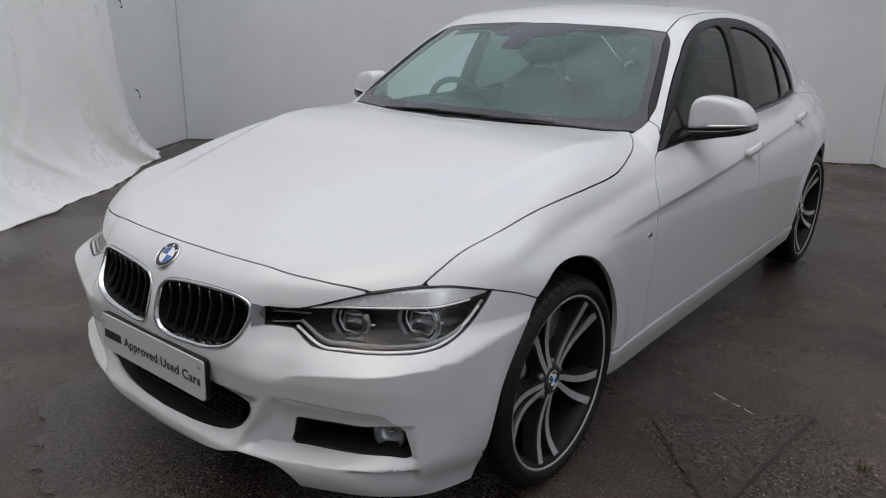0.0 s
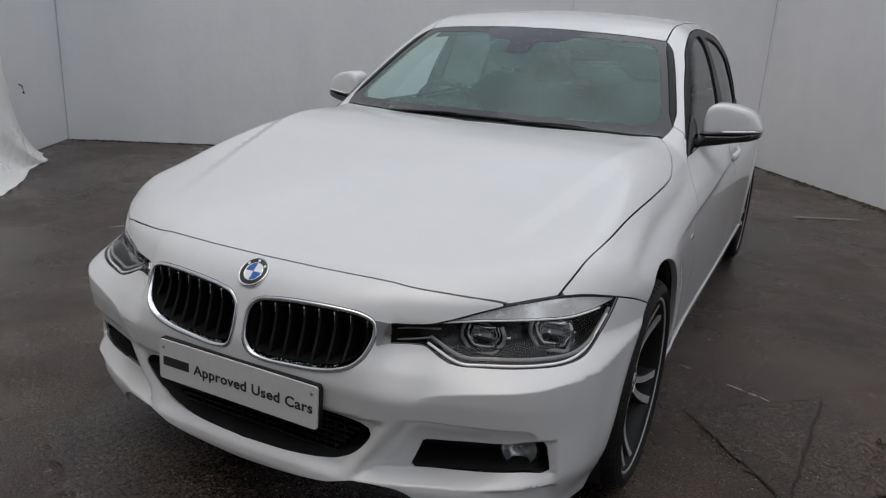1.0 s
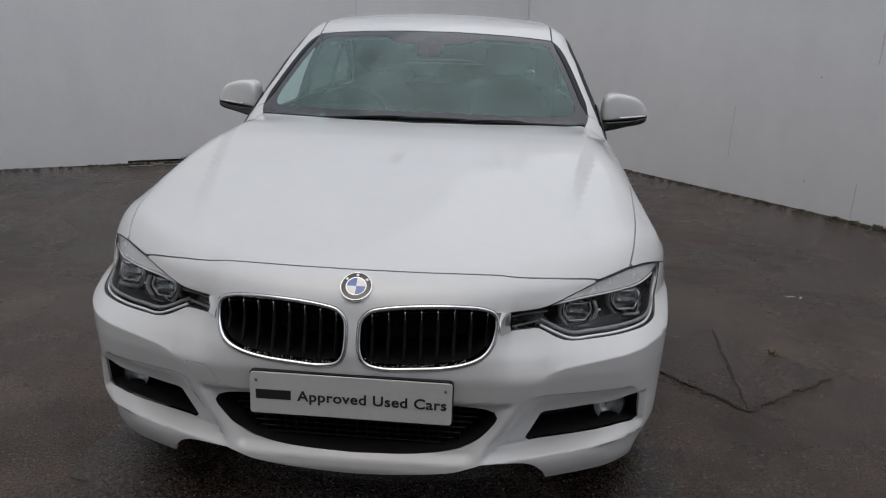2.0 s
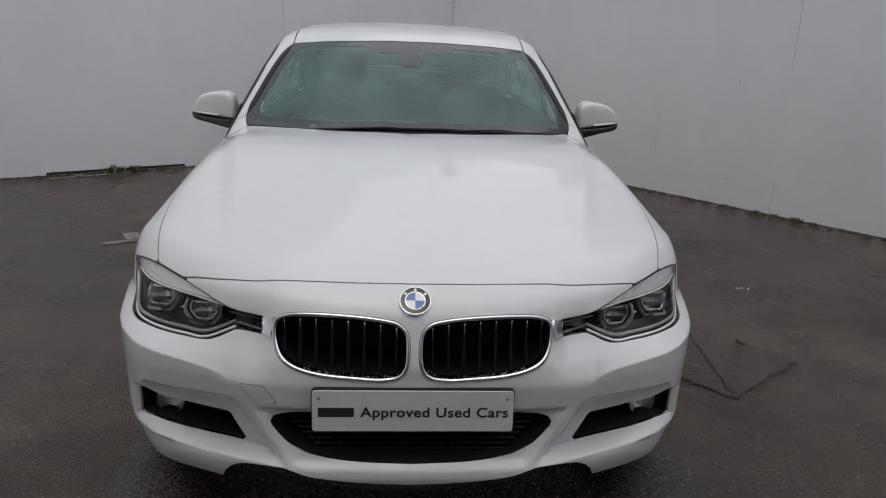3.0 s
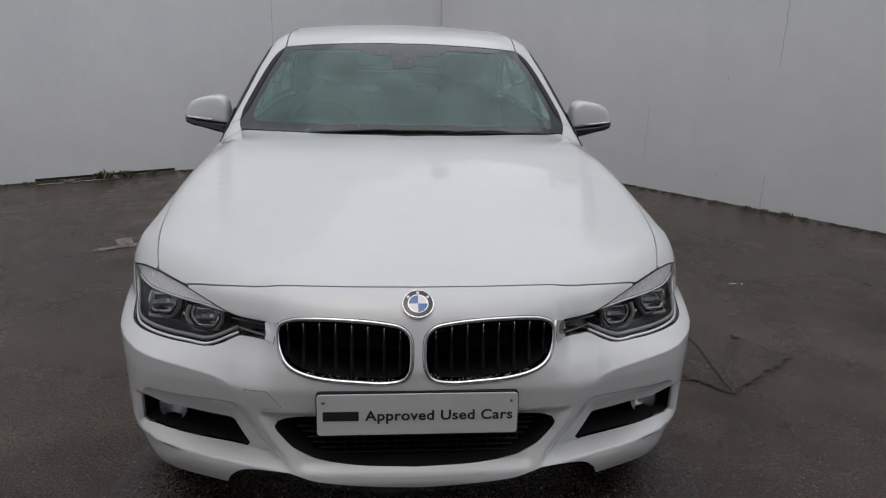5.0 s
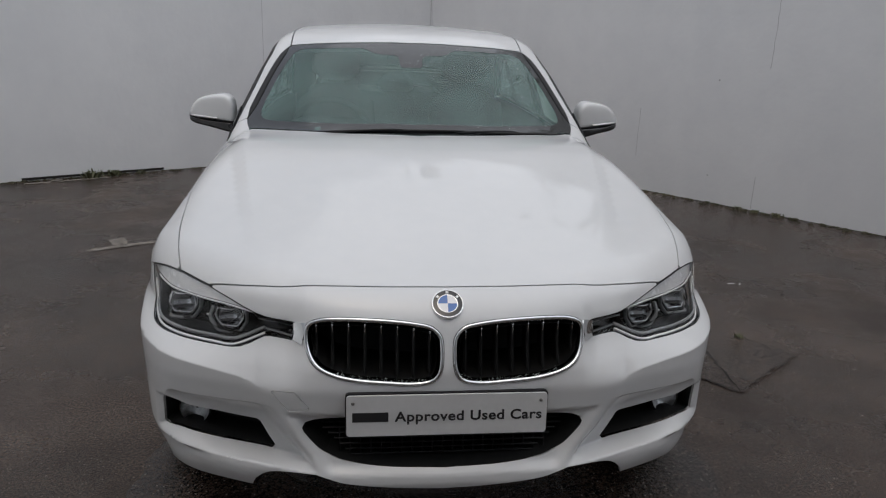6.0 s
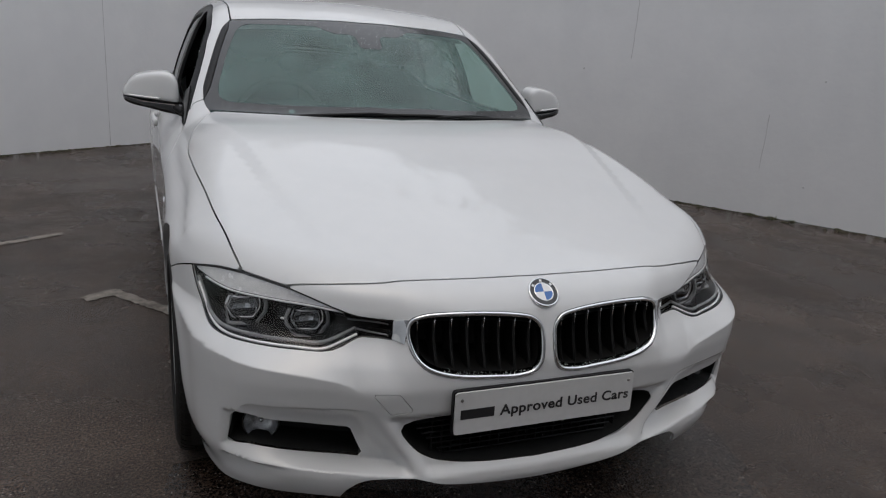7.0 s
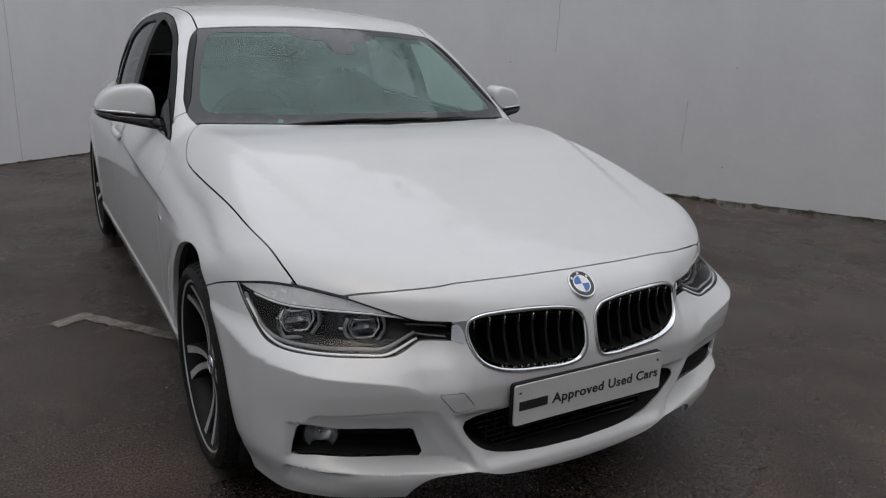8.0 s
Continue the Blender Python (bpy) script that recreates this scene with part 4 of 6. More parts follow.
def mirrored(me, side):
    """The mesh itself, or its mirror image across the car's middle."""
    if side == 1:
        return me
    vs = [(-v.co.x, v.co.y, v.co.z) for v in me.vertices]
    fs = [tuple(p.vertices)[::-1] for p in me.polygons]
    out = mesh_of(me.name, vs, fs, me.materials[0])
    for mat in list(me.materials)[1:]:
        out.materials.append(mat)
    for p, q in zip(out.polygons, me.polygons):
        p.material_index, p.use_smooth = q.material_index, q.use_smooth
    return out


for pane_ob in [o for o in car.children_recursive if o.type == "MESH" and o.name.split(".")[0] in ("windscreen", "front_side_window", "rear_side_window", "quarter_window")]:
    pane_ob.visible_shadow = False
lamp_ring = loop(LAMP_TOP_IN[::-1], LAMP_TOP_OUT, LAMP_BACK, LAMP_LOW, LAMP_END)
LENSES = panel("headlamp", NOSEWISE, lamp_ring, LAMP_GLASS, car, step=0.02, gap=0.002, depth=0.006, sink=0.0015, both=True, label="clear headlamp with twin ringed lamps")

for lens in LENSES:
    lens.visible_shadow = False


def tucked(me, margin=.015):
    """The mesh drawn in, where need be, to lie that far behind the skin."""
    p = np.array([tuple(v.co) for v in me.vertices])
    for _ in range(4):
        over = np.maximum(field(*p.T) + margin, 0)
        p = p - slope(p) * over[:, None]
    for v, q in zip(me.vertices, p):
        v.co = q
    me.update()
    return me


low_in = shrink(lamp_ring, NOSEWISE, 0.0085)
low_line = NOSEWISE.skin(low_in)
out_end = int(np.argmin(np.linalg.norm(low_line - np.array([.826, .41, .665]), axis=1)))
in_end = int(np.argmin(np.linalg.norm(low_line - np.array([.476, .122, .611]), axis=1)))
low_pick = low_line[min(out_end, in_end):max(out_end, in_end) + 1]
BOWLS = panel("housing", NOSEWISE, lamp_ring, LAMP_GREY, LENSES[0], step=.016, gap=.003, depth=-.050, both=True, wrap=lambda p, n: p + np.array([-.052, .066, -.016]))
BOWLS[1].parent = LENSES[1]
for side, lens in zip((1, -1), LENSES):
    # bright strip along the lower edge
    line = curve(low_pick[::4], 0.008) - slope(curve(low_pick[::4], 0.008)) * 0.0065
    strip = bar_mesh("light_strip", line, STRIP, 0.0075, 0.010, (0.2, -1, .3))
    part("light_strip", mirrored(strip, side), lens)
    black = bar_mesh("lower_bezel", line + np.array([0, .014, .011]), GUIDE, 0.010, 0.010, (0.2, -1, .3))
    part("lower_bezel", mirrored(black, side), lens)
    # twin lamps with bracket-shaped light guides
    for centre, size in (((.578, .226, .615), .92), ((.722, .322, .624), 1.02)):
        m = local(centre, (0.22, -1, 0.10)) @ Matrix.Scale(size, 4)
        bracket = np.array([(-.050, .034), (-.057, .012), (-.056, -.008), (-.036, -.036), (-.030, -.040), (.026, -.040), (.034, -.036), (.054, -.008), (.056, .010), (.046, .034)])
        part("light_guide", mirrored(tucked(bar_mesh("light_guide", [(*q, .014) for q in bracket], GUIDE, 0.0105, 0.016, (0, 0, 1), m=m)), side), lens)
        part("light_guide", mirrored(tucked(bar_mesh("light_guide", [(q[0] * .76, q[1] * .76 + .004, .004) for q in bracket], SILVER, 0.007, 0.012, (0, 0, 1), m=m)), side), lens)
        part("lamp_cup", mirrored(tucked(lathe("lamp_cup", [(.050, .012), (.047, .0), (.036, -.014), (.031, -.016)], LAMP_GREY, m=m)), side), lens)
        part("projector", mirrored(tucked(lathe("projector", [(.033, -.014), (.033, -.004), (.030, .006), (.024, .014), (.014, .020), (.004, .022), (.0005, .0222)], LAMP_GLASS, m=m)), side), lens).visible_shadow = False
        part("reflector", mirrored(tucked(lathe("reflector", [(.033, -.004), (.028, -.014), (.018, -.024), (.006, -.028), (.0005, -.028)], SILVER, m=m)), side), lens)
        part("shutter", mirrored(tucked(from_bm("shutter", box_bm((.048, .016, .004), tuple(m @ Vector((0, -.012, -.008))), .001, 1), LAMP_GREY)), side), lens)
        part("lamp_tab", mirrored(tucked(bar_mesh("lamp_tab", [(.056, .004, .010), (.070, .006, .008)], STRIP, .006, .006, (0, 0, 1), m=m)), side), lens)
        part("projector_ring", mirrored(tucked(lathe("projector_ring", [(.036, -.010), (.036, .001), (.0335, .003), (.0325, .0)], CHROME, m=m)), side), lens)
        brow = [(-.030, .030, .010), (-.012, .027, .014), (.012, .027, .014), (.030, .030, .010)]
        part("brow", mirrored(tucked(bar_mesh("brow", brow, SILVER, .006, .010, (0, 0, 1), m=m)), side), lens)
    # fins towards the grille
    for z, x1 in ((.612, .470), (.640, .498)):
        fin = on(NOSEWISE, [(.405, .09, z - .006), (.44, .105, z - .002), (x1, .13, z)], .01) + np.array([0, .020, 0])
        part("fin", mirrored(tucked(bar_mesh("fin", fin, GUIDE, .004, .012, (0, -1, 0))), side), lens)
    # clear ribbed indicator along the brow
TOP_LINE = loop(LAMP_TOP_IN[::-1], LAMP_TOP_OUT, LAMP_BACK)
TOP_LINE = TOP_LINE[TOP_LINE[:, 0] > .485]
BROW_LOW = on(NOSEWISE, [(.832, .442, .6905), (.796, .374, .678), (.760, .325, .6705), (.70, .266, .670), (.645, .225, .669), (.58, .184, .667), (.52, .149, .661), (.474, .127, .655)])
IND = panel("indicator", NOSEWISE, loop(TOP_LINE, BROW_LOW), AMBER, LENSES[0], step=0.012, gap=0.004, depth=0.010, sink=0.010, both=True, label="clear indicator reflector")
IND[1].parent = LENSES[1]
for side, lens in zip((1, -1), IND):
    edge = BROW_LOW[3:-3] - slope(BROW_LOW[3:-3]) * .008
    part("brow_trim", mirrored(bar_mesh("brow_trim", edge, STRIP, .0055, .007, (0, -1, .3)), side), lens)

# dark gasket line round each lamp
sweep("lamp_seal", lamp_ring, GLOSS_BLACK, car, 0.0045, 0.0015, both=True, sink=0.0025, section=6)

# ---- fog lamps, plate, roundel, badges ----
for side in (1, -1):
    m = local((.690, .232, .338), (0.25, -1, 0.10))
    fog = part("fog_lamp", mirrored(lathe("fog_lamp", [(.050, -.02), (.050, .0), (.046, .006), (.043, .003)], GLOSS_BLACK, m=m), side), car, "round fog lamp in black bezel")
    part("reflector", mirrored(lathe("reflector", [(.043, .002), (.036, -.014), (.022, -.024), (.008, -.027), (.0005, -.027)], FOG_SILVER, m=m), side), fog)
    part("bulb", mirrored(lathe("bulb", [(.007, -.026), (.007, -.014), (.004, -.010), (.0005, -.009)], CHROME, n=16, m=m), side), fog)
    part("fog_glass", mirrored(lathe("fog_glass", [(.0435, .003), (.034, .008), (.018, .011), (.0005, .012)], LAMP_GLASS, m=m), side), fog).visible_shadow = False
    part("fog_hood", mirrored(bar_mesh("fog_hood", [(-.052, .040, -.004), (0, .038, .006), (.052, .040, -.004)], PLASTIC, .036, .012, (0, 0, 1), m=m), side), fog)
    # black fin that carries the lamp
    shelf = on(NOSEWISE, [(.755, .205, .388), (.70, .16, .380), (.62, .13, .370), (.52, .11, .358)]) + np.array([-.012, .060, .004])
    part("intake_fin", mirrored(bar_mesh("intake_fin", shelf, PLASTIC, .05, .03, (0, 0, 1)), side), fog)


def rounded_plate(w, h, t, r, mat, name):
    pts = []
    for cx, cz, a0 in ((w / 2 - r, h / 2 - r, 0), (-w / 2 + r, h / 2 - r, 90), (-w / 2 + r, -h / 2 + r, 180), (w / 2 - r, -h / 2 + r, 270)):
        for k in range(6):
            a = math.radians(a0 + 18 * k)
            pts.append((cx + r * math.cos(a), cz + r * math.sin(a)))
    n = len(pts)
    verts = [(x, -t / 2, z) for x, z in pts] + [(x, t / 2, z) for x, z in pts]
    faces = [tuple(range(n))[::-1], tuple(range(n, 2 * n))] + [(i, (i + 1) % n, n + (i + 1) % n, n + i) for i in range(n)]
    return mesh_of(name, verts, faces, mat, False)


PLATE_M = pose(0, -.0105, .4325, -2.0, 0, 0)
plate = part("show_plate", rounded_plate(.52, .112, .006, .008, PLATE_WHITE, "show_plate"), car, "white show plate with dark lettering")
plate.matrix_basis = PLATE_M
backing = part("plate_holder", rounded_plate(.526, .118, .012, .010, TRIM_BLACK, "plate_holder"), plate)
backing.location = (0, .010, 0)
block = part("plate_bracket", from_bm("plate_bracket", box_bm((.44, .05, .10), (0, .036, .004), .008, 2), TRIM_BLACK), plate)
for x in (-.243, .243):
    part("plate_screw", lathe("plate_screw", [(.0042, .0), (.0042, .002), (.003, .003), (.0004, .003)], STEEL, n=12, m=local((x, -.003, .036), (0, -1, 0))), plate)
words = bpy.data.curves.new("lettering", "FONT")
words.body, words.size, words.extrude, words.offset = "Approved Used Cars", .0385, .0004, .0008
words.align_x, words.align_y, words.space_character = "LEFT", "BOTTOM_BASELINE", 1.06
words.materials.append(PLATE_INK)
lettering = part("lettering", words, plate, "dark printed words on plate")
lettering.matrix_basis = Matrix.Translation((-.136, -.0035, -.0155)) @ Matrix.Rotation(radians(90), 4, "X")
bpy.context.view_layer.update()
wide = lettering.dimensions.x
lettering.scale = (.384 / wide, 1, 1)
bar = part("maker_bar", from_bm("maker_bar", box_bm((.092, .0012, .026), (-.199, -.0035, -.0027), .0004, 1), PLATE_INK), plate)

# the round badge, drawn as plain shapes
def roundel(m, r, parent, name="roundel"):
    base = part(name, lathe(name, [(r, -.004), (r, .002), (r * .97, .0035), (r * .90, .0035), (r * .90, .002)], CHROME, m=m), parent, "round enamel badge in blue, white and black")
    part("ring", lathe("ring", [(r * .91, .0022), (r * .62, .0032)], GLOSS_BLACK, m=m), base)
    part("inner_ring", lathe("inner_ring", [(r * .64, .0033), (r * .62, .0042), (r * .58, .0034)], CHROME, m=m), base)
    for q in range(4):
        verts, n = [m @ Vector((0, 0, .0038))], 10
        for i in range(n + 1):
            a = math.radians(90 * q + 90 * i / n)
            verts.append(m @ Vector((r * .60 * math.cos(a), r * .60 * math.sin(a), .0034)))
        part("quarter", mesh_of("quarter", verts, [(0, i, i + 1) for i in range(1, n + 1)], BLUE if q in (1, 3) else ENAMEL_WHITE, False), base)
    for a in (38, 90, 142):
        t = m @ pose(r * .765 * math.cos(radians(a)), r * .765 * math.sin(radians(a)), .0036, 0, 0, a - 90)
        part("mark", from_bm("mark", box_bm((r * .17, r * .15, .001), (0, 0, 0), turn=None), ENAMEL_WHITE), base).matrix_basis = t
    return base


spot = FRONT.skin(np.array([(0, .703)]))
face = slope(spot)[0]
roundel(local(Vector(spot[0]) + Vector(face) * .001, face), .0425, car)

# wing badges
for side in (1, -1):
    q = SIDE.skin(np.array([(1.302, .668)]))
    n = slope(q)[0]
    badge = part("wing_badge", mirrored(from_bm("wing_badge", box_bm((.003, .030, .012), tuple(q[0] + n * .0012), .001, 1, Matrix.Rotation(radians(24), 4, "X")), CHROME), side), car)
    for k, mat in enumerate((BLUE, RED)):
        part("stripe", mirrored(from_bm("stripe", box_bm((.0034, .006, .0125), tuple(q[0] + n * .0014 + np.array([0, .012 - .007 * k, -.002])), .0, 1, Matrix.Rotation(radians(24), 4, "X")), mat), side), badge)

# door handles
for y0 in (2.35, 3.22):
    for side in (1, -1):
        zs = swage(y0) + .012
        line = SIDE.skin(np.stack([np.linspace(y0 - .11, y0 + .10, 14), zs + np.linspace(-.006, .010, 14)], 1))
        n = slope(line)
        out = 0.010 + 0.018 * np.sin(np.linspace(0.15, math.pi - .15, 14))
        handle = bar_mesh("door_handle", line + n * out[:, None], PAINT, .036, .020, (1, 0, .2))
        h = part("door_handle", mirrored(handle, side), car)
        cup = lathe("handle_cup", [(.050, .001), (.044, .0012), (.0005, .0014)], PAINT, n=24, m=local(Vector(line[7]) + Vector(n[7]) * .0006, n[7]))
        part("handle_cup", mirrored(cup, side), h)
        cap = SIDE.skin(np.array([(y0 + .125, zs + .012)]))
        part("handle_cap", mirrored(from_bm("handle_cap", box_bm((.02, .03, .026), tuple(cap[0] + slope(cap)[0] * .008), .007, 3), PAINT, True), side), h)


# ---- door mirrors ----
SHELL = [(1, 0), (1.0, .42), (.992, .64), (.97, .80), (.93, .90), (.85, .96), (.70, .99), (.45, 1.0), (.2, 1.004), (0, 1.005)]


def domed(name, outline, y_open, deep, mat, power=2.6, rings=9):
    """A shell with the given (x, z) outline, open at the back, bulging forwards."""
    o = curve(outline, .010, True)
    c = o.mean(0)
    verts, faces, n = [], [], len(o)
    for k in range(rings + 1):
        s, h = SHELL[k]
        h = h * deep
        for q in o:
            x, z = c + (q - c) * s
            verts.append((x, y_open - h - .10 * (1.02 - x) * 0, z))
    for k in range(rings):
        for i in range(n):
            faces.append((k * n + i, k * n + (i + 1) % n, (k + 1) * n + (i + 1) % n, (k + 1) * n + i))
    return mesh_of(name, verts, faces, mat)


MIRROR_TOP = [(.803, .966), (.799, 1.0), (.802, 1.045), (.811, 1.070), (.829, 1.084), (.855, 1.089), (.91, 1.083), (.962, 1.067), (.985, 1.049), (1.003, 1.022), (1.014, .993), (1.010, .986), (.95, .978), (.88, .972)]
MIRROR_LOW = [(.765, .954), (.803, .964), (.88, .970), (.95, .976), (1.013, .985), (1.011, .969), (.985, .955), (.92, .942), (.855, .927), (.80, .917), (.765, .912)]


def swept(me):
    """The mirror's parts lean back towards their outer end."""
    for v in me.vertices:
        v.co.y += .28 * (v.co.x - 1.0)
    me.update()
    return me


for side in (1, -1):
    shell = part("door_mirror", mirrored(swept(domed("door_mirror", MIRROR_TOP, 1.885, .100, PAINT)), side), car, "white door mirror with black foot")
    part("mirror_foot", mirrored(swept(domed("mirror_foot", MIRROR_LOW, 1.89, .112, GLOSS_BLACK)), side), shell)
    rim = curve(MIRROR_TOP, .012, True)
    c = rim.mean(0)
    k = len(rim)
    both_rings = [(*(c + (q - c) * 1.0)[:1], 1.886, (c + (q - c) * 1.0)[1]) for q in rim] + [((c + (q - c) * .92)[0], 1.880, (c + (q - c) * .92)[1]) for q in rim]
    part("mirror_rim", mirrored(swept(mesh_of("mirror_rim", both_rings, [(i, (i + 1) % k, k + (i + 1) % k, k + i) for i in range(k)], TRIM_BLACK, False)), side), shell)
    part("mirror_glass", mirrored(swept(mesh_of("mirror_glass", both_rings[k:], [tuple(range(k))], CHROME, False)), side), shell)
    strip = np.array([(x, 1.885 - .1015 * max(1 - abs((x - .902) / .114) ** 5, 0) ** .2, .984 + .008 * (x - .9) / .1) for x in np.linspace(.875, 1.011, 18)])
    part("repeater", mirrored(swept(bar_mesh("repeater", strip, STRIP, .008, .008, (0.3, -1, 0))), side), shell)
    gap = np.array([(x, 1.885 - .1005 * max(1 - abs((x - .902) / .114) ** 5, 0) ** .2, .968 + .018 * (x - .80) / .21) for x in np.linspace(.795, 1.010, 24)])
    part("mirror_joint", mirrored(swept(bar_mesh("mirror_joint", gap, TRIM_BLACK, .006, .008, (0, -1, 0))), side), shell)
    arm = [(.752, 1.655, .925), (.775, 1.69, .930), (.80, 1.73, .945), (.83, 1.79, .958), (.87, 1.83, .962)]
    part("mirror_arm", mirrored(bar_mesh("mirror_arm", curve(arm, .01), TRIM_BLACK, .05, .036, (0, .3, 1), section=12), side), shell)
    tri = on(SIDE, [(1.508, .911), (1.56, .950), (1.70, 1.045)])
    sail = loop(tri, on(SIDE, [(1.70, 1.045), (1.715, .99), (1.71, .925)], smooth=False), on(SIDE, [(1.71, .925), (1.6, .917), (1.508, .911)], smooth=False))
    if side == 1:
        panel("mirror_sail", SIDE, sail, GLOSS_BLACK, car, step=.02, gap=.002, depth=.01, sink=-.004, both=True)


# ---- wheels ----
def wheel_at(m):
    """An alloy wheel with its tyre, facing local +x."""
    place = Matrix(m)
    def mk(name, me, parent, label=""):
        return part(name, me, parent, label)
    rim = part("wheel", lathe("wheel", [(.262, -.108), (.252, -.10), (.244, -.06), (.242, .02), (.247, .075), (.256, .096), (.2665, .105), (.2725, .106), (.2745, .100), (.269, .092)], SLAT, 72, axis="x"), car,
               "dark alloy wheel with five machined double spokes")
    lip = mk("rim_lip", lathe("rim_lip", [(.2650, .1050), (.2672, .1080), (.2728, .1082), (.2752, .1030)], ALLOY, 72, axis="x"), rim)
    mk("tyre", lathe("tyre", [(.236, -.10), (.250, -.112), (.285, -.118), (.308, -.112), (.320, -.098), (.3255, -.085), (.3275, -.066), (.3205, -.064), (.3205, -.056), (.3275, -.054),
                              (.3280, -.026), (.3205, -.024), (.3205, -.014), (.3280, -.012), (.3280, .012), (.3205, .014), (.3205, .024), (.3280, .026), (.3275, .054), (.3205, .056),
                              (.3205, .064), (.3275, .066), (.3255, .085), (.320, .098), (.314, .106), (.308, .1115), (.300, .1145), (.294, .1165), (.291, .1185), (.288, .1165), (.283, .1160),
                              (.279, .1130), (.276, .108), (.268, .104)], RUBBER, 96, axis="x"), rim)
    blocks_v, blocks_f = [], []
    for i in range(60):
        a = 2 * math.pi * i / 60
        for s in (-1, 1):
            c, r = math.cos(a), math.sin(a)
            t = (-math.sin(a), math.cos(a))
            base = len(blocks_v)
            for x, rr in ((.070, .3295), (.096, .3235), (.108, .3155), (.108, .309), (.070, .318)):
                for d in (-.0115, .0115):
                    blocks_v.append((s * x, rr * c + t[0] * d, rr * r + t[1] * d))
            for k in range(4):
                q = base + 2 * k
                blocks_f.append((q, q + 1, q + 3, q + 2))
            blocks_f += [tuple(base + 2 * k for k in range(5)), tuple(base + 2 * k + 1 for k in range(5))[::-1]]
    tagged(mk("tread", mesh_of("tread", blocks_v, blocks_f, RUBBER, False), rim), kind="stuff")
    # spokes: ten bars in five pairs
    def spoke_mesh(lean):
        rows = 13
        verts, faces, mats = [], [], []
        for i in range(rows):
            u = i / (rows - 1)
            r = .046 + u * .219
            ang = lean * math.radians(5.5 + 5.2 * u ** 1.2 + 6.0 * (1 - u) ** 3) + math.radians(4.5) * math.sin(math.pi * u)
            half = .0105 + .0055 * u ** 1.6
            x = .072 + .028 * u ** 1.6 - .012 * math.sin(math.pi * u)
            cy, cz = math.sin(ang) * r, math.cos(ang) * r
            ty, tz = math.cos(ang), -math.sin(ang)
            for off, dx in ((-half, -.006), (-half * .84, 0), (half * .84, 0), (half, -.006), (half * 1.15, -.050), (-half * 1.15, -.050)):
                verts.append((x + dx, cy + ty * off, cz + tz * off))
        for i in range(rows - 1):
            for j in range(6):
                a, b = i * 6 + j, i * 6 + (j + 1) % 6
                faces.append((a, b, b + 6, a + 6))
                mats.append(0 if j in (1,) else 1)
        me = mesh_of("spoke", verts, faces, ALLOY, False)
        me.materials.append(ALLOY_DARK)
        for p, k in zip(me.polygons, mats):
            p.material_index = k
        return me
    pair = [spoke_mesh(1), spoke_mesh(-1)]
    for k in range(5):
        for me in pair:
            s = mk("spoke", me, rim)
            s.matrix_basis = Matrix.Rotation(radians(72 * k), 4, "X")
        w = [(.070, 0, .036), (.050, .016, .05), (.046, .014, .10), (.046, -.006, .10), (.050, -.016, .05)]
        mk("web", mesh_of("web", [(x - .012, y, z) for x, y, z in w] + [(x - .04, y, z) for x, y, z in w], [(0, 1, 2, 3, 4), (5, 9, 8, 7, 6)] + [(i, 5 + i, 5 + (i + 1) % 5, (i + 1) % 5) for i in range(5)], ALLOY_DARK, False), rim).matrix_basis = Matrix.Rotation(radians(72 * k), 4, "X")
        bolt = mk("wheel_bolt", lathe("wheel_bolt", [(.0105, .05), (.0105, .066), (.008, .069), (.0005, .0695)], STEEL, 12, axis="x"), rim)
        bolt.matrix_basis = Matrix.Rotation(radians(72 * k + 36), 4, "X") @ Matrix.Translation((0, 0, .056))
    mk("hub", lathe("hub", [(.060, .02), (.058, .055), (.052, .068), (.042, .074), (.034, .0745)], ALLOY_DARK, 40, axis="x"), rim)
    mk("brake_disc", lathe("brake_disc", [(.165, -.035), (.165, -.010), (.09, -.010), (.08, .01), (.0005, .012)], STEEL, 56, axis="x"), rim)
    mk("brake_caliper", from_bm("brake_caliper", box_bm((.07, .09, .17), (-.01, .135, .06), .02, 3, Matrix.Rotation(radians(-25), 4, "X")), STEEL, True), rim)
    mk("wheel_cave", lathe("wheel_cave", [(.244, -.055), (.0005, -.056)], SLAT, 40, axis="x"), rim)
    rim.matrix_basis = place
    cap = roundel(local((.0745, 0, 0), (1, 0, 0)), .033, rim, "hub_cap")
    return rim


hub_x = .769
for y, steer in ((.782, 0), (3.590, 0)):
    wheel_at(pose(hub_x, y, .3225, 29, 0, 0) @ Matrix.Scale(.982, 4))
    wheel_at(pose(-hub_x, y, .3225, 40, 0, 180) @ Matrix.Scale(.982, 4))

# wheel housings, underside, closing boards
for y in (.782, 3.59):
    verts, faces = [], []
    n = 28
    for i in range(n + 1):
        a = math.radians(-28 + 236 * i / n)
        for x in (.50, .850):
            verts.append((x, y + .368 * math.cos(a), .335 + .372 * math.sin(a)))
    for i in range(n):
        faces.append((2 * i, 2 * i + 1, 2 * i + 3, 2 * i + 2))
    faces.append(tuple(2 * i for i in range(n + 1)))
    liner = mesh_of("wheel_housing", verts, faces, PLASTIC)
    for side in (1, -1):
        part("wheel_housing", mirrored(liner, side), car)
part("underbody", from_bm("underbody", box_bm((1.50, 1.95, .10), (0, 2.19, .25), .02, 1), PLASTIC), car)
part("engine_tray", from_bm("engine_tray", box_bm((.98, .95, .05), (0, .70, .235), .01, 1), PLASTIC), car)
part("rear_tray", from_bm("rear_tray", box_bm((.98, .95, .10), (0, 3.85, .28), .01, 1), PLASTIC), car)
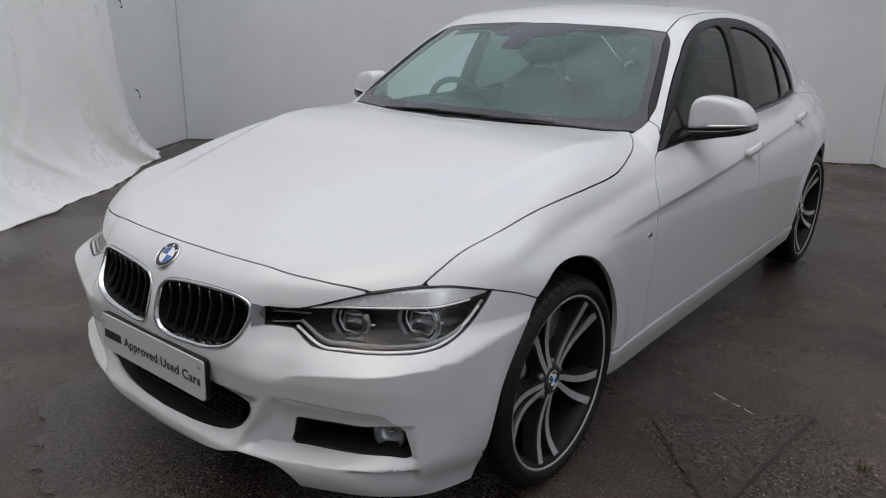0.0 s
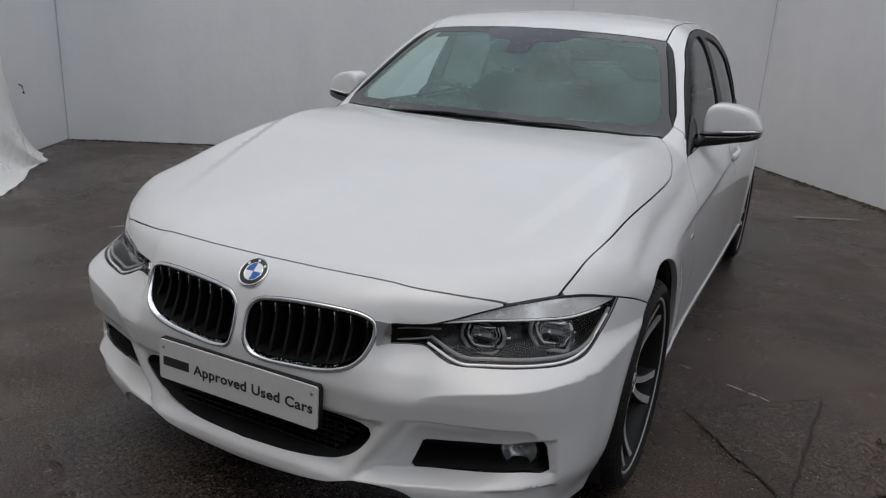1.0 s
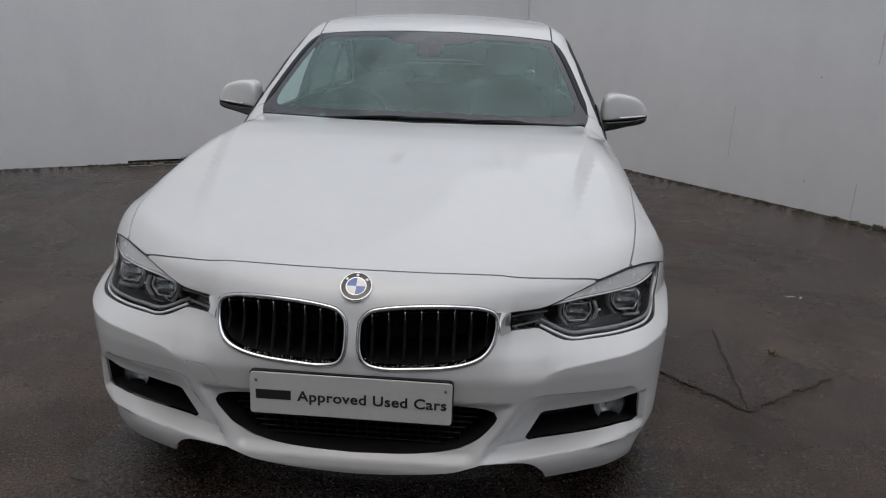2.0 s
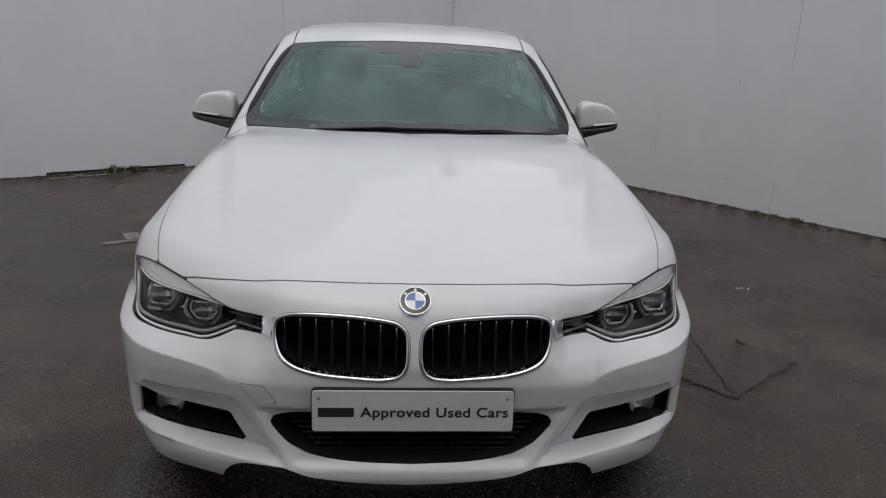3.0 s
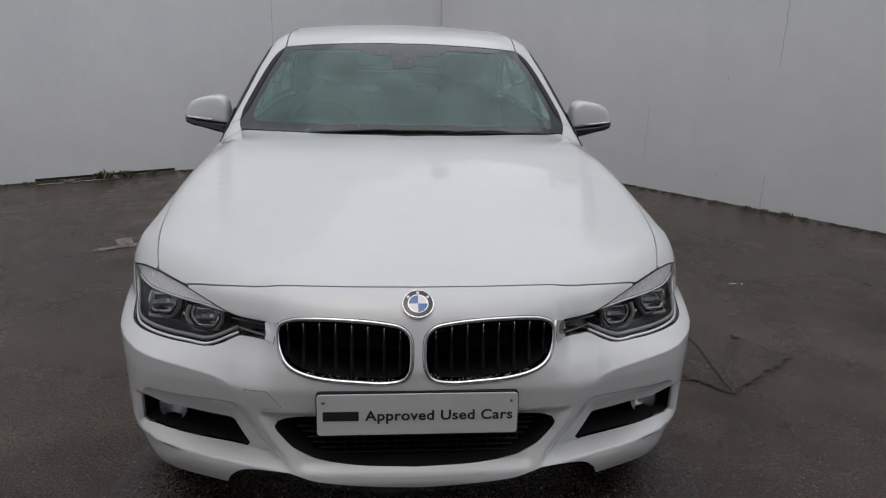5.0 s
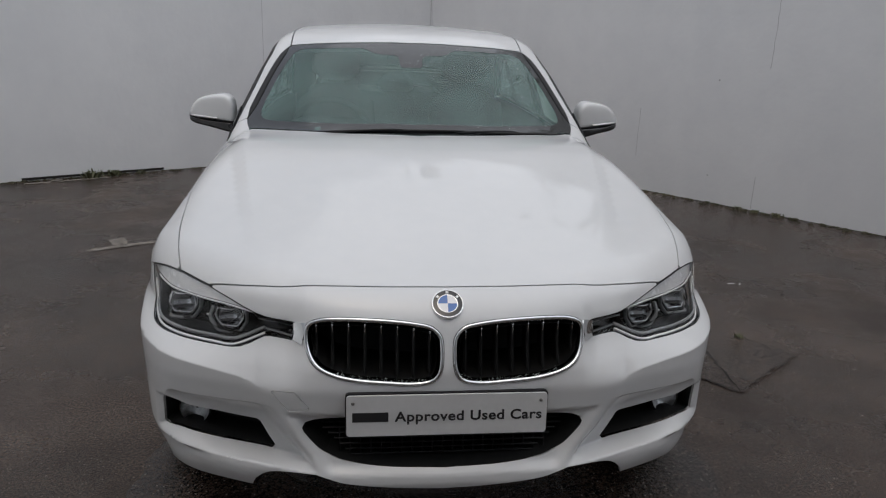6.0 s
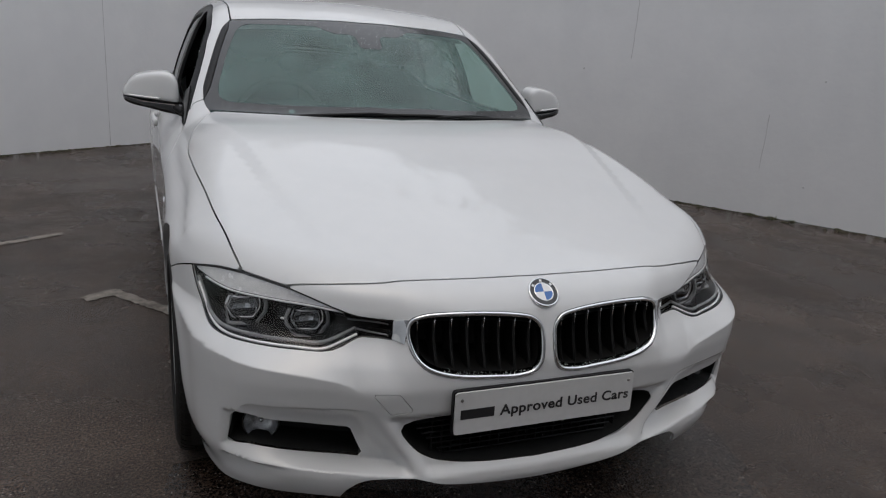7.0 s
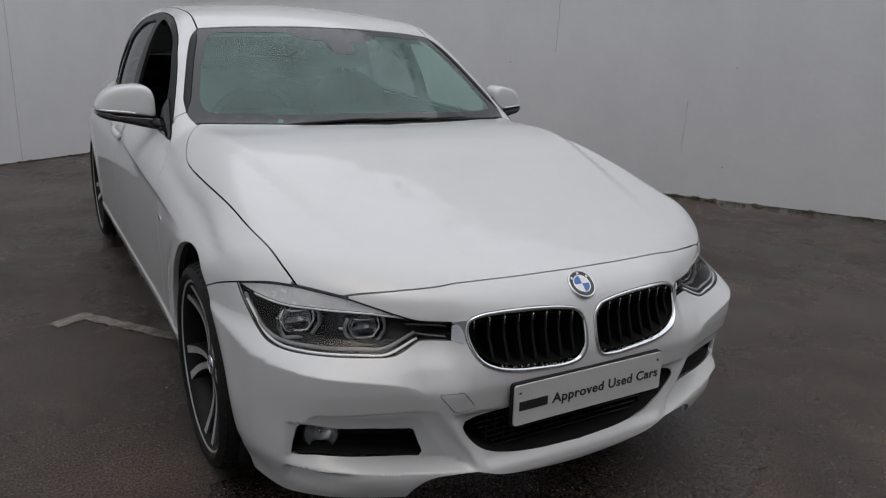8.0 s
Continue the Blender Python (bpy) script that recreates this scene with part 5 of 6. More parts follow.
part("bulkhead", from_bm("bulkhead", box_bm((1.40, .04, .60), (0, 1.33, .58), .01, 1), PLASTIC), car)
part("radiator", from_bm("radiator", box_bm((.86, .04, .42), (0, .30, .48), .01, 1), PLASTIC), car)

# ---- cabin ----
roof_in = loop(half[:-1], flip(half)[::-1])
panel("headlining", TOP, roof_in, LINING, car, step=.05, gap=.0, depth=.0, sink=.045)
for name, ring in (("front_door_card", loop(BELT_F, B_LINE, DOOR_LOW, DOOR_FRONT[::-1])), ("rear_door_card", loop(BELT_R, REAR_LINE, REAR_LOW, B_LINE[::-1]))):
    panel(name, SIDE, ring, SEAT, car, step=.05, gap=-.004, depth=.0, sink=.040, both=True)
panel("pillar_lining", SLANT, pillar_ring, SEAT, car, step=.04, gap=-.002, depth=0, sink=.030, both=True)
panel("quarter_lining", SIDE, quarter, SEAT, car, step=.06, gap=0, depth=0, sink=.04, both=True)


def hump(name, spine, width, thick, mat, parent, end=.55, taper=None):
    """A padded form: a rounded section carried along a spine of (y, z)."""
    s = curve(spine, .03)
    verts, faces, m = [], [], 18
    for i, (y, z) in enumerate(s):
        a = s[max(i - 1, 0)]
        b = s[min(i + 1, len(s) - 1)]
        d = (b - a) / max(np.linalg.norm(b - a), 1e-6)
        nrm = np.array([-d[1], d[0]])
        u = i / (len(s) - 1)
        k = 1 - (1 - end) * max(0, abs(2 * u - 1) - .7) / .3
        for j in range(m):
            t = 2 * math.pi * j / m
            cx = abs(math.cos(t)) ** .5 * math.copysign(1, math.cos(t))
            cz = abs(math.sin(t)) ** .7 * math.copysign(1, math.sin(t))
            q = nrm * cz * thick / 2 * k
            verts.append((cx * width / 2 * (k if not taper else k * (1 - taper * u)), y + q[0], z + q[1]))
    n = len(s)
    for i in range(n - 1):
        for j in range(m):
            faces.append((i * m + j, i * m + (j + 1) % m, (i + 1) * m + (j + 1) % m, (i + 1) * m + j))
    faces += [tuple(range(m))[::-1], tuple((n - 1) * m + j for j in range(m))]
    return mesh_of(name, verts, faces, mat)


for x in (.37, -.37):
    seat = part("front_seat", hump("front_seat", [(2.32, .50), (2.42, .60), (2.52, .80), (2.60, 1.02), (2.63, 1.08)], .50, .16, SEAT, car, taper=.18), car)
    seat.location.x = x
    cushion = part("cushion", hump("cushion", [(1.84, .50), (2.0, .52), (2.2, .49), (2.36, .46)], .52, .17, SEAT, car), seat)
    head = part("headrest", hump("headrest", [(2.60, 1.12), (2.62, 1.20), (2.64, 1.28)], .27, .11, SEAT, car, end=.6), seat)
    for dx in (-.05, .05):
        part("headrest_post", lathe("headrest_post", [(.007, 1.04), (.007, 1.16)], TRIM_BLACK, 10, m=Matrix.Translation((dx, 2.61, 0))), seat)
bench = part("rear_seat", hump("rear_seat", [(3.12, .50), (3.20, .66), (3.30, .86), (3.38, .98)], 1.28, .16, SEAT, car), car)
for x in (-.38, 0, .38):
    part("headrest", hump("headrest", [(3.39, .99), (3.42, 1.06), (3.44, 1.11)], .25, .10, SEAT, car, end=.6), bench).location.x = x
dash = part("dashboard", hump("dashboard", [(1.42, .86), (1.55, .925), (1.68, .93), (1.76, .88), (1.78, .70)], 1.36, .10, SEAT, car, end=.7), car)
part("instrument_hood", hump("instrument_hood", [(1.62, .93), (1.70, .965), (1.80, .955)], .36, .07, SEAT, car, end=.6), dash).location.x = -.37
part("console", from_bm("console", box_bm((.24, .9, .30), (0, 2.05, .50), .03, 3), SEAT, True), dash)
part("shelf", from_bm("shelf", box_bm((1.20, .60, .03), (0, 3.72, .985), .01, 2), SEAT), bench)
part("rear_bulkhead", from_bm("rear_bulkhead", box_bm((1.36, .03, .70), (0, 3.52, .64), .01, 1), SEAT), bench)
part("shelf_end", from_bm("shelf_end", box_bm((.98, .03, .13), (0, 4.03, 1.033), .005, 1), SEAT), bench)
wheel_m = local((-.37, 1.90, .905), (0, .93, .42))
ring_pts = [(.183 * math.cos(a), .183 * math.sin(a), 0) for a in np.linspace(0, 2 * math.pi, 40, endpoint=False)]
helm = part("steering_wheel", bar_mesh("steering_wheel", ring_pts, SEAT, .030, .030, (0, 0, 1), closed=True, m=wheel_m), car)
part("boss", lathe("boss", [(.075, -.02), (.07, .01), (.05, .022), (.0005, .025)], SEAT, 28, m=wheel_m, cap=False), helm)
for a in (0, 180, 270):
    part("wheel_spoke", from_bm("wheel_spoke", box_bm((.13, .035, .014), (.11, 0, 0), .004, 2), SEAT), helm).matrix_basis = wheel_m @ Matrix.Rotation(radians(a), 4, "Z")
part("rear_view_mirror", from_bm("rear_view_mirror", box_bm((.21, .03, .065), (0, 1.98, 1.262), .012, 3), TRIM_BLACK, True), car)
part("sensor_box", from_bm("sensor_box", box_bm((.11, .13, .04), (0, 1.90, 1.272), .012, 3, Matrix.Rotation(radians(29), 4, "X")), TRIM_BLACK, True), car)
for x in (.36, -.36):
    visor = part("sun_visor", from_bm("sun_visor", box_bm((.38, .14, .018), (x, 2.12, 1.325), .008, 2, Matrix.Rotation(radians(10), 4, "X")), LINING, True), car)

# ---- wipers ----
for x0, x1 in ((-.34, .26), (.22, .66)):
    xs = np.linspace(x0, x1, 18)
    line = TOP.skin(np.stack([xs, 1.322 + .34 * np.abs(xs) ** 2 * .9 + .010 * np.linspace(0, 1, 18)], 1))
    wiper = sweep("wiper", line + slope(line) * .004, PLASTIC, car, .010, .005, closed=False)[0]
    arm = TOP.skin(np.stack([np.linspace(x0 - .06, (x0 + x1) / 2, 12), np.linspace(1.302 + .3 * x0 * x0, 1.327 + .34 * ((x0 + x1) / 2) ** 2, 12)], 1))
    sweep("wiper_arm", arm + slope(arm) * .008, TRIM_BLACK, wiper, .012, .005, closed=False)
# ---- rain on the glass ----
def rain(name, count, region, seed, parent, small=.0008, large=.0021):
    r = random.Random(seed)
    spots = [region(r) for _ in range(count)]
    p = TOP.skin(np.array(spots))
    n = slope(p)
    bm = bmesh.new()
    for q, k in zip(p, n):
        s = small + (large - small) * r.random() ** 3
        bmesh.ops.create_icosphere(bm, subdivisions=1, radius=s, matrix=local(Vector(q) + Vector(k) * s * .2, k) @ Matrix.Diagonal((1, 1.2, .7, 1)))
    return part(name, from_bm(name, bm, WATER, True), parent, "fine rain beads", "stuff")


def on_screen(r):
    while True:
        x, u = r.uniform(-.66, .66), r.random()
        y0, y1 = 1.36 + .32 * x * x, 1.93 + .10 * x * x
        y = y0 + (y1 - y0) * u
        if abs(x) < .67 - .14 * u:
            return x, y


rain("rain", 2000, on_screen, 3, glass[0], .0006, .0016)

# drops caught in the foot of each grille
for side, frame_ring in zip((1, -1), [o for o in car.children if o.name.split(".")[0] == "grille_frame"]):
    r = random.Random(21 + side)
    foot = KIDNEY[(KIDNEY[:, 2] < .530)]
    bm = bmesh.new()
    for _ in range(190):
        q = foot[r.randrange(len(foot))]
        s = r.uniform(.0006, .0014)
        spot = Vector((side * (q[0] + r.uniform(-.008, .008)), q[1] + r.uniform(.0, .014), q[2] + .008 + abs(r.gauss(0, .004))))
        bmesh.ops.create_icosphere(bm, subdivisions=1, radius=s, matrix=Matrix.Translation(spot))
    part("rain", from_bm("rain", bm, WATER, True), frame_ring, "rain drops in the grille", "stuff")


# ---- the hanging sheet ----
def hanging_sheet():
    base = curve([(-2.35, -.85), (-2.75, .05), (-3.20, .77), (-3.62, 1.44), (-3.97, 1.97), (-4.60, 2.62), (-5.14, 3.08)], .035)
    n, rows, verts, faces = len(base), 70, [], []
    rnd = random.Random(4)
    folds = [(rnd.uniform(0, n), rnd.uniform(3, 9), rnd.uniform(-1, 1)) for _ in range(46)]
    creases = [(rnd.uniform(0, n), rnd.uniform(0, 1.6), rnd.uniform(-1.2, 1.2), rnd.uniform(.25, .8), rnd.uniform(-1, 1)) for _ in range(80)]
    top_a, top_b = np.array([-2.55, -1.1]), np.array([-4.52, 2.33])
    for r in range(rows + 1):
        v = r / rows
        z = 3.9 * v ** 1.5
        for i, q in enumerate(base):
            u = i / (n - 1)
            hang = top_a + (top_b - top_a) * u
            k = math.exp(-z / .26)
            k2 = math.exp(-z / 1.5)
            p = hang + (q - hang) * (.72 * k + .28 * k2)
            out = np.array([.77, .64])
            d = sum(a * math.exp(-((i - c) / w) ** 2) for c, w, a in folds) * (.020 + .016 * k)
            for c, zc, lean, size, amp in creases:
                s = (i - c) * .035 - lean * (z - zc)
                if abs(s) < .16 and abs(z - zc) < size:
                    d += amp * .013 * math.exp(-(s / .045) ** 2) * (1 - abs(z - zc) / size)
            p = p + out * (d * (1 if r else .5))
            lift = .012 + .01 * math.sin(i * .9) if r == 0 else 0
            verts.append((p[0], p[1], max(z, lift * .5)))
    for r in range(rows):
        for i in range(n - 1):
            a = r * n + i
            faces.append((a, a + 1, a + n + 1, a + n))
    me = mesh_of("plastic_sheet", verts, faces, SHEET)
    ob = part("plastic_sheet", me)
    solid = ob.modifiers.new("thickness", "SOLIDIFY")
    solid.thickness = 0.004
    return tagged(ob, "creased white plastic sheet hanging to the ground over wall", "sheet")


sheet = hanging_sheet()
for z, (x, y) in ((1.42, (-4.66, 2.53)), (.62, (-4.80, 2.69))):
    tie = bar_mesh("tie_cord", [(x - .01, y - .01, z + .05), (x - .015, y + .02, z + .035), (x - .025, y + .035, z), (x - .012, y + .03, z - .025), (x + .0, y + .015, z - .02)], TAR, .012, .012, (0, 0, 1))
    part("tie_cord", tie, sheet)


# ---- marks on the ground ----
def flat_mark(name, outline, z, mat, label, seed, rough=.012, step=.03):
    rnd = random.Random(seed)
    pts = []
    for a, b in zip(outline, outline[1:] + outline[:1]):
        a, b = Vector(a), Vector(b)
        for k in range(max(int((b - a).length / step), 1)):
            q = a.lerp(b, k / max(int((b - a).length / step), 1))
            pts.append((q.x + rnd.uniform(-rough, rough), q.y + rnd.uniform(-rough, rough), z))
    me = mesh_of(name, pts, [tuple(range(len(pts)))], mat, False)
    ob = part(name, me)
    return tagged(ob, label, kind="structure")


def strip(a, b, w):
    a, b = Vector(a), Vector(b)
    n = Vector((-(b - a).y, (b - a).x)).normalized() * w / 2
    return [tuple(a - n), tuple(b - n), tuple(b + n), tuple(a + n)]


flat_mark("asphalt_patch", [(.945, 1.325), (1.40, 1.70), (1.78, 1.24), (1.319, .885)], .004, PATCH_MAT, "square asphalt repair patch with open joints", 3, .014)


def crack(a, b, w, seed):
    """A ragged open joint, as a dark sliver with crumbling edges."""
    rnd = random.Random(seed)
    a, b = Vector(a), Vector(b)
    d = (b - a)
    nrm = Vector((-d.y, d.x)).normalized()
    n = max(int(d.length / .018), 3)
    left_e, right_e = [], []
    drift = 0
    for i in range(n + 1):
        drift = .7 * drift + rnd.uniform(-.004, .004)
        q = a.lerp(b, i / n) + nrm * drift
        h = w / 2 * rnd.uniform(.35, 1.2) * (0.15 if i in (0, n) else 1)
        left_e.append((*(q + nrm * h), .0075))
        right_e.append((*(q - nrm * h), .0075))
    verts = left_e + right_e
    faces = [(n + 1 + i, n + 2 + i, i + 1, i) for i in range(n)]
    return tagged(part("ground_crack", mesh_of("ground_crack", verts, faces, TAR, False)), "ragged dark joint in the asphalt", kind="structure")


crack((.948, 1.32), (1.319, .888), .006, 1)
crack((1.402, 1.70), (1.319, .888), .011, 2)
crack((.945, 1.33), (1.40, 1.70), .005, 3)
crack((1.319, .888), (1.78, 1.24), .004, 4)
crack((1.60, 1.46), (1.78, 1.24), .005, 5)
for outline, seed in ((strip((-1.95, 2.95), (-1.42, 3.27), .055), 1), (strip((-1.79, 3.09), (-1.86, 3.24), .10), 2),
                      (strip((-1.235, 2.115), (-1.085, 2.205), .075), 3), (strip((-1.115, 2.20), (-.66, 1.64), .065), 4),
                      (strip((-3.20, 5.04), (-2.60, 5.41), .05), 5), (strip((-2.95, 5.14), (-3.02, 5.28), .09), 6),
                      (strip((1.14, 5.06), (1.64, 5.33), .05), 7), (strip((1.06, 1.632), (1.115, 1.612), .010), 8), (strip((1.14, 1.60), (1.17, 1.592), .006), 10), (strip((1.19, 1.585), (1.225, 1.568), .009), 11), (strip((-2.64, 1.74), (-2.44, 2.10), .03), 9)):
    flat_mark("painted_mark", outline, .0042 if seed != 4 else .0046, ROAD_PAINT, "worn pale painted bay mark on asphalt", seed, .006 if seed != 8 else .006, .02)

# contact shade round the car's front, painted as a darker, glossier wet sheet
def shade_band(line, core, seed):
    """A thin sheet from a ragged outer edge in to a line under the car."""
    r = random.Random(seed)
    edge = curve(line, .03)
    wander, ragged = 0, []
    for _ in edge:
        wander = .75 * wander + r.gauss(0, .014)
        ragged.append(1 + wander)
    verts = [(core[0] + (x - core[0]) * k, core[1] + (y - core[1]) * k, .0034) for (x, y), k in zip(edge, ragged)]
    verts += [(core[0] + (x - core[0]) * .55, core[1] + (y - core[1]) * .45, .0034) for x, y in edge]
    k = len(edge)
    me = mesh_of("wet_patch", verts, [(k + i, i, i + 1, k + i + 1)[::-1] for i in range(k - 1)], SHADE_ASPHALT, False)
    return tagged(part("wet_patch", me), "contact shade painted as a dark ragged wet sheet round car front", kind="structure")


shade_band([(-.92, .62), (-.93, .30), (-.82, .02), (-.55, -.15), (-.2, -.24), (.25, -.23), (.6, -.13), (.84, .05), (.93, .35), (.92, .62)], (0, .7), 17)

# small pale chips and litter
rnd = random.Random(11)
bits = bmesh.new()
for k in range(190):
    if k < 110:
        x, y = rnd.uniform(.85, 2.6), rnd.uniform(-.3, 2.8)
    else:
        x, y = rnd.uniform(-2.6, -.6), rnd.uniform(-.4, 2.4)
    s = rnd.uniform(.0014, .0036)
    bmesh.ops.create_icosphere(bits, subdivisions=1, radius=s, matrix=Matrix.Translation((x, y, s * .3)) @ Matrix.Diagonal((1.4, 1, .6, 1)))
CHIP = material("pale_stone_chip", (.22, .20, .18), .6, second=(.36, .33, .30), scale=60)
tagged(part("stone_chips", from_bm("stone_chips", bits, CHIP)), "scattered pale stone chips on the asphalt", "gravel", kind="stuff")
for x, y, a, l in ((.27, .12, 20, .035), (.215, .11, 70, .03), (1.97, 2.26, 10, .05), (2.02, 2.25, 60, .03)):
    scrap = from_bm("litter_scrap", box_bm((l, .010, .002), (0, 0, 0), .0008, 1), PLATE_WHITE)
    ob = part("litter_scrap", scrap)
    ob.matrix_basis = pose(x, y, .0015 if y < 2 else .0015, 0, 0, a)
    tagged(ob, "small white scrap of litter on wet asphalt", "litter", "litter scraps")


# ---- weeds and moss along the walls ----
def weed(x, y, size, count, seed, label):
    """A low tuft of many small bent leaves."""
    r = random.Random(seed)
    verts, faces = [], []
    for _ in range(count):
        a, reach, up = r.uniform(0, 2 * math.pi), r.uniform(.3, 1) * size, r.uniform(.25, 1) * size
        bx, by = r.gauss(0, size * .35), r.gauss(0, size * .35)
        d, w = Vector((math.cos(a), math.sin(a))), r.uniform(.05, .12) * size
        side = Vector((-d.y, d.x)) * w
        base = len(verts)
        for t, k in ((0, .3), (.45, 1), (.8, .8), (1, .05)):
            q = Vector((bx, by)) + d * reach * t * .6
            z = up * (t - .35 * t * t)
            verts += [(*(q - side * k), z), (*(q + side * k), z + .15 * w)]
        for k in range(3):
            faces.append((base + 2 * k, base + 2 * k + 1, base + 2 * k + 3, base + 2 * k + 2))
    ob = part("weed", mesh_of("weed", verts, faces, LEAF))
    ob.location = (x, y, .001)
    return tagged(ob, label, "weed", kind="stuff")


weed(1.605, 1.45, .032, 44, 1, "flat green weed tuft in asphalt joint")
weed(-2.74, 5.40, .13, 46, 2, "upright green weed at foot of wall")
weed(-2.58, 5.50, .09, 60, 3, "low green weed at foot of wall")
weed(-2.35, 5.63, .06, 40, 4, "low green weed at foot of wall")
east = Vector(FAR_RIGHT) - Vector(CORNER)
for k, (u, s) in enumerate(((.20, .03), (.232, .045), (.262, .06), (.282, .08), (.292, .07), (.305, .09), (.315, .06), (.372, .06), (.385, .075), (.396, .06), (.42, .05), (.45, .06), (.48, .05))):
    q = Vector(CORNER) + east * u + Vector((-.80, -.60)) * .045
    weed(q.x, q.y, s * .62, 60, 20 + k, "small green weeds at foot of rendered wall")


def moss_line(a, b, seed, wide):
    r = random.Random(seed)
    bm = bmesh.new()
    a, b = Vector(a), Vector(b)
    d = (b - a).normalized()
    n = Vector((d.y, -d.x))
    for k in range(int((b - a).length / .022)):
        q = a.lerp(b, r.random()) + n * (r.random() ** 2 * wide + .004)
        s = r.uniform(.006, .020) * (1.2 if r.random() < .2 else 1)
        bmesh.ops.create_icosphere(bm, subdivisions=1, radius=s, matrix=Matrix.Translation((q.x, q.y, s * .15)) @ pose(0, 0, 0, 0, 0, r.uniform(0, 180)) @ Matrix.Diagonal((1.6, 1, .55, 1)))
    return tagged(part("moss", from_bm("moss", bm, MOSS, True)), "dark moss and grit along wall foot", "moss", kind="stuff")


moss_line(CORNER, FAR_RIGHT, 5, .09)
moss_line(FAR_LEFT, CORNER, 6, .06)

# ---- joints, cracks and fixings on the walls ----
def on_wall(a, b, u):
    a, b = Vector(a), Vector(b)
    d = (b - a).normalized()
    return a + d * u, d, Vector((d.y, -d.x))


def wall_line(name, a, b, u, z0, z1, w, seed, parent, wander=.004):
    r = random.Random(seed)
    o, d, n = on_wall(a, b, u)
    verts, faces, off = [], [], 0
    m = max(int((z1 - z0) / .05), 2)
    for i in range(m + 1):
        off = .8 * off + r.uniform(-wander, wander)
        h = w / 2 * r.uniform(.6, 1.2)
        z = z0 + (z1 - z0) * i / m
        for s in (-h, h):
            q = o + d * (off + s) + n * .004
            verts.append((q.x, q.y, z))
    for i in range(m):
        faces.append((2 * i, 2 * i + 1, 2 * i + 3, 2 * i + 2))
    return part(name, mesh_of(name, verts, faces, JOINT, False), parent)


JOINT = material("joint_shadow", (.44, .44, .45), .8, second=(.56, .56, .57), scale=20)
wall_line("crack", CORNER, FAR_RIGHT, 4.15, 1.20, 4.5, .006, 1, wall_east, .006)
wall_line("crack", CORNER, FAR_RIGHT, 4.15, .02, .30, .006, 2, wall_east, .004)
wall_line("crack", CORNER, FAR_RIGHT, 2.97, .33, .78, .005, 3, wall_east, .003)
wall_line("crack", CORNER, FAR_RIGHT, 5.37, .40, .85, .005, 4, wall_east, .003)
wall_line("panel_joint", FAR_LEFT, CORNER, 5.15, .0, 4.6, .006, 5, wall_north, 0)
wall_line("corner_joint", FAR_LEFT, CORNER, .012, .0, 4.6, .012, 6, wall_north, 0)
wall_line("corner_joint", FAR_LEFT, CORNER, 7.30, .0, 4.6, .010, 7, wall_north, 0)
# open slot under the wall's foot
for u0, u1, z0, z1 in ((2.80, 4.05, .012, .034),):
    o, d, n = on_wall(FAR_LEFT, CORNER, u0)
    e = o + d * (u1 - u0)
    p = [o + n * .005, e + n * .005]
    part("foot_gap", mesh_of("foot_gap", [(q.x + n.x * k, q.y + n.y * k, z) for k in (0, -.02) for q in p for z in (z0, z1)], [(0, 2, 3, 1), (4, 5, 7, 6), (1, 3, 7, 5), (0, 4, 6, 2), (0, 1, 5, 4), (2, 6, 7, 3)], TAR, False), wall_north)
for u, z in ((3.72, 1.08), (3.72, .25), (5.73, 1.15), (5.73, .30)):
    o, d, n = on_wall(CORNER, FAR_RIGHT, u)
    m = local((o.x, o.y, z), (n.x, n.y, 0))
    part("fixing_hole", lathe("fixing_hole", [(.009, .0035), (.007, .006), (.0005, .006)], JOINT, 12, m=m), wall_east)


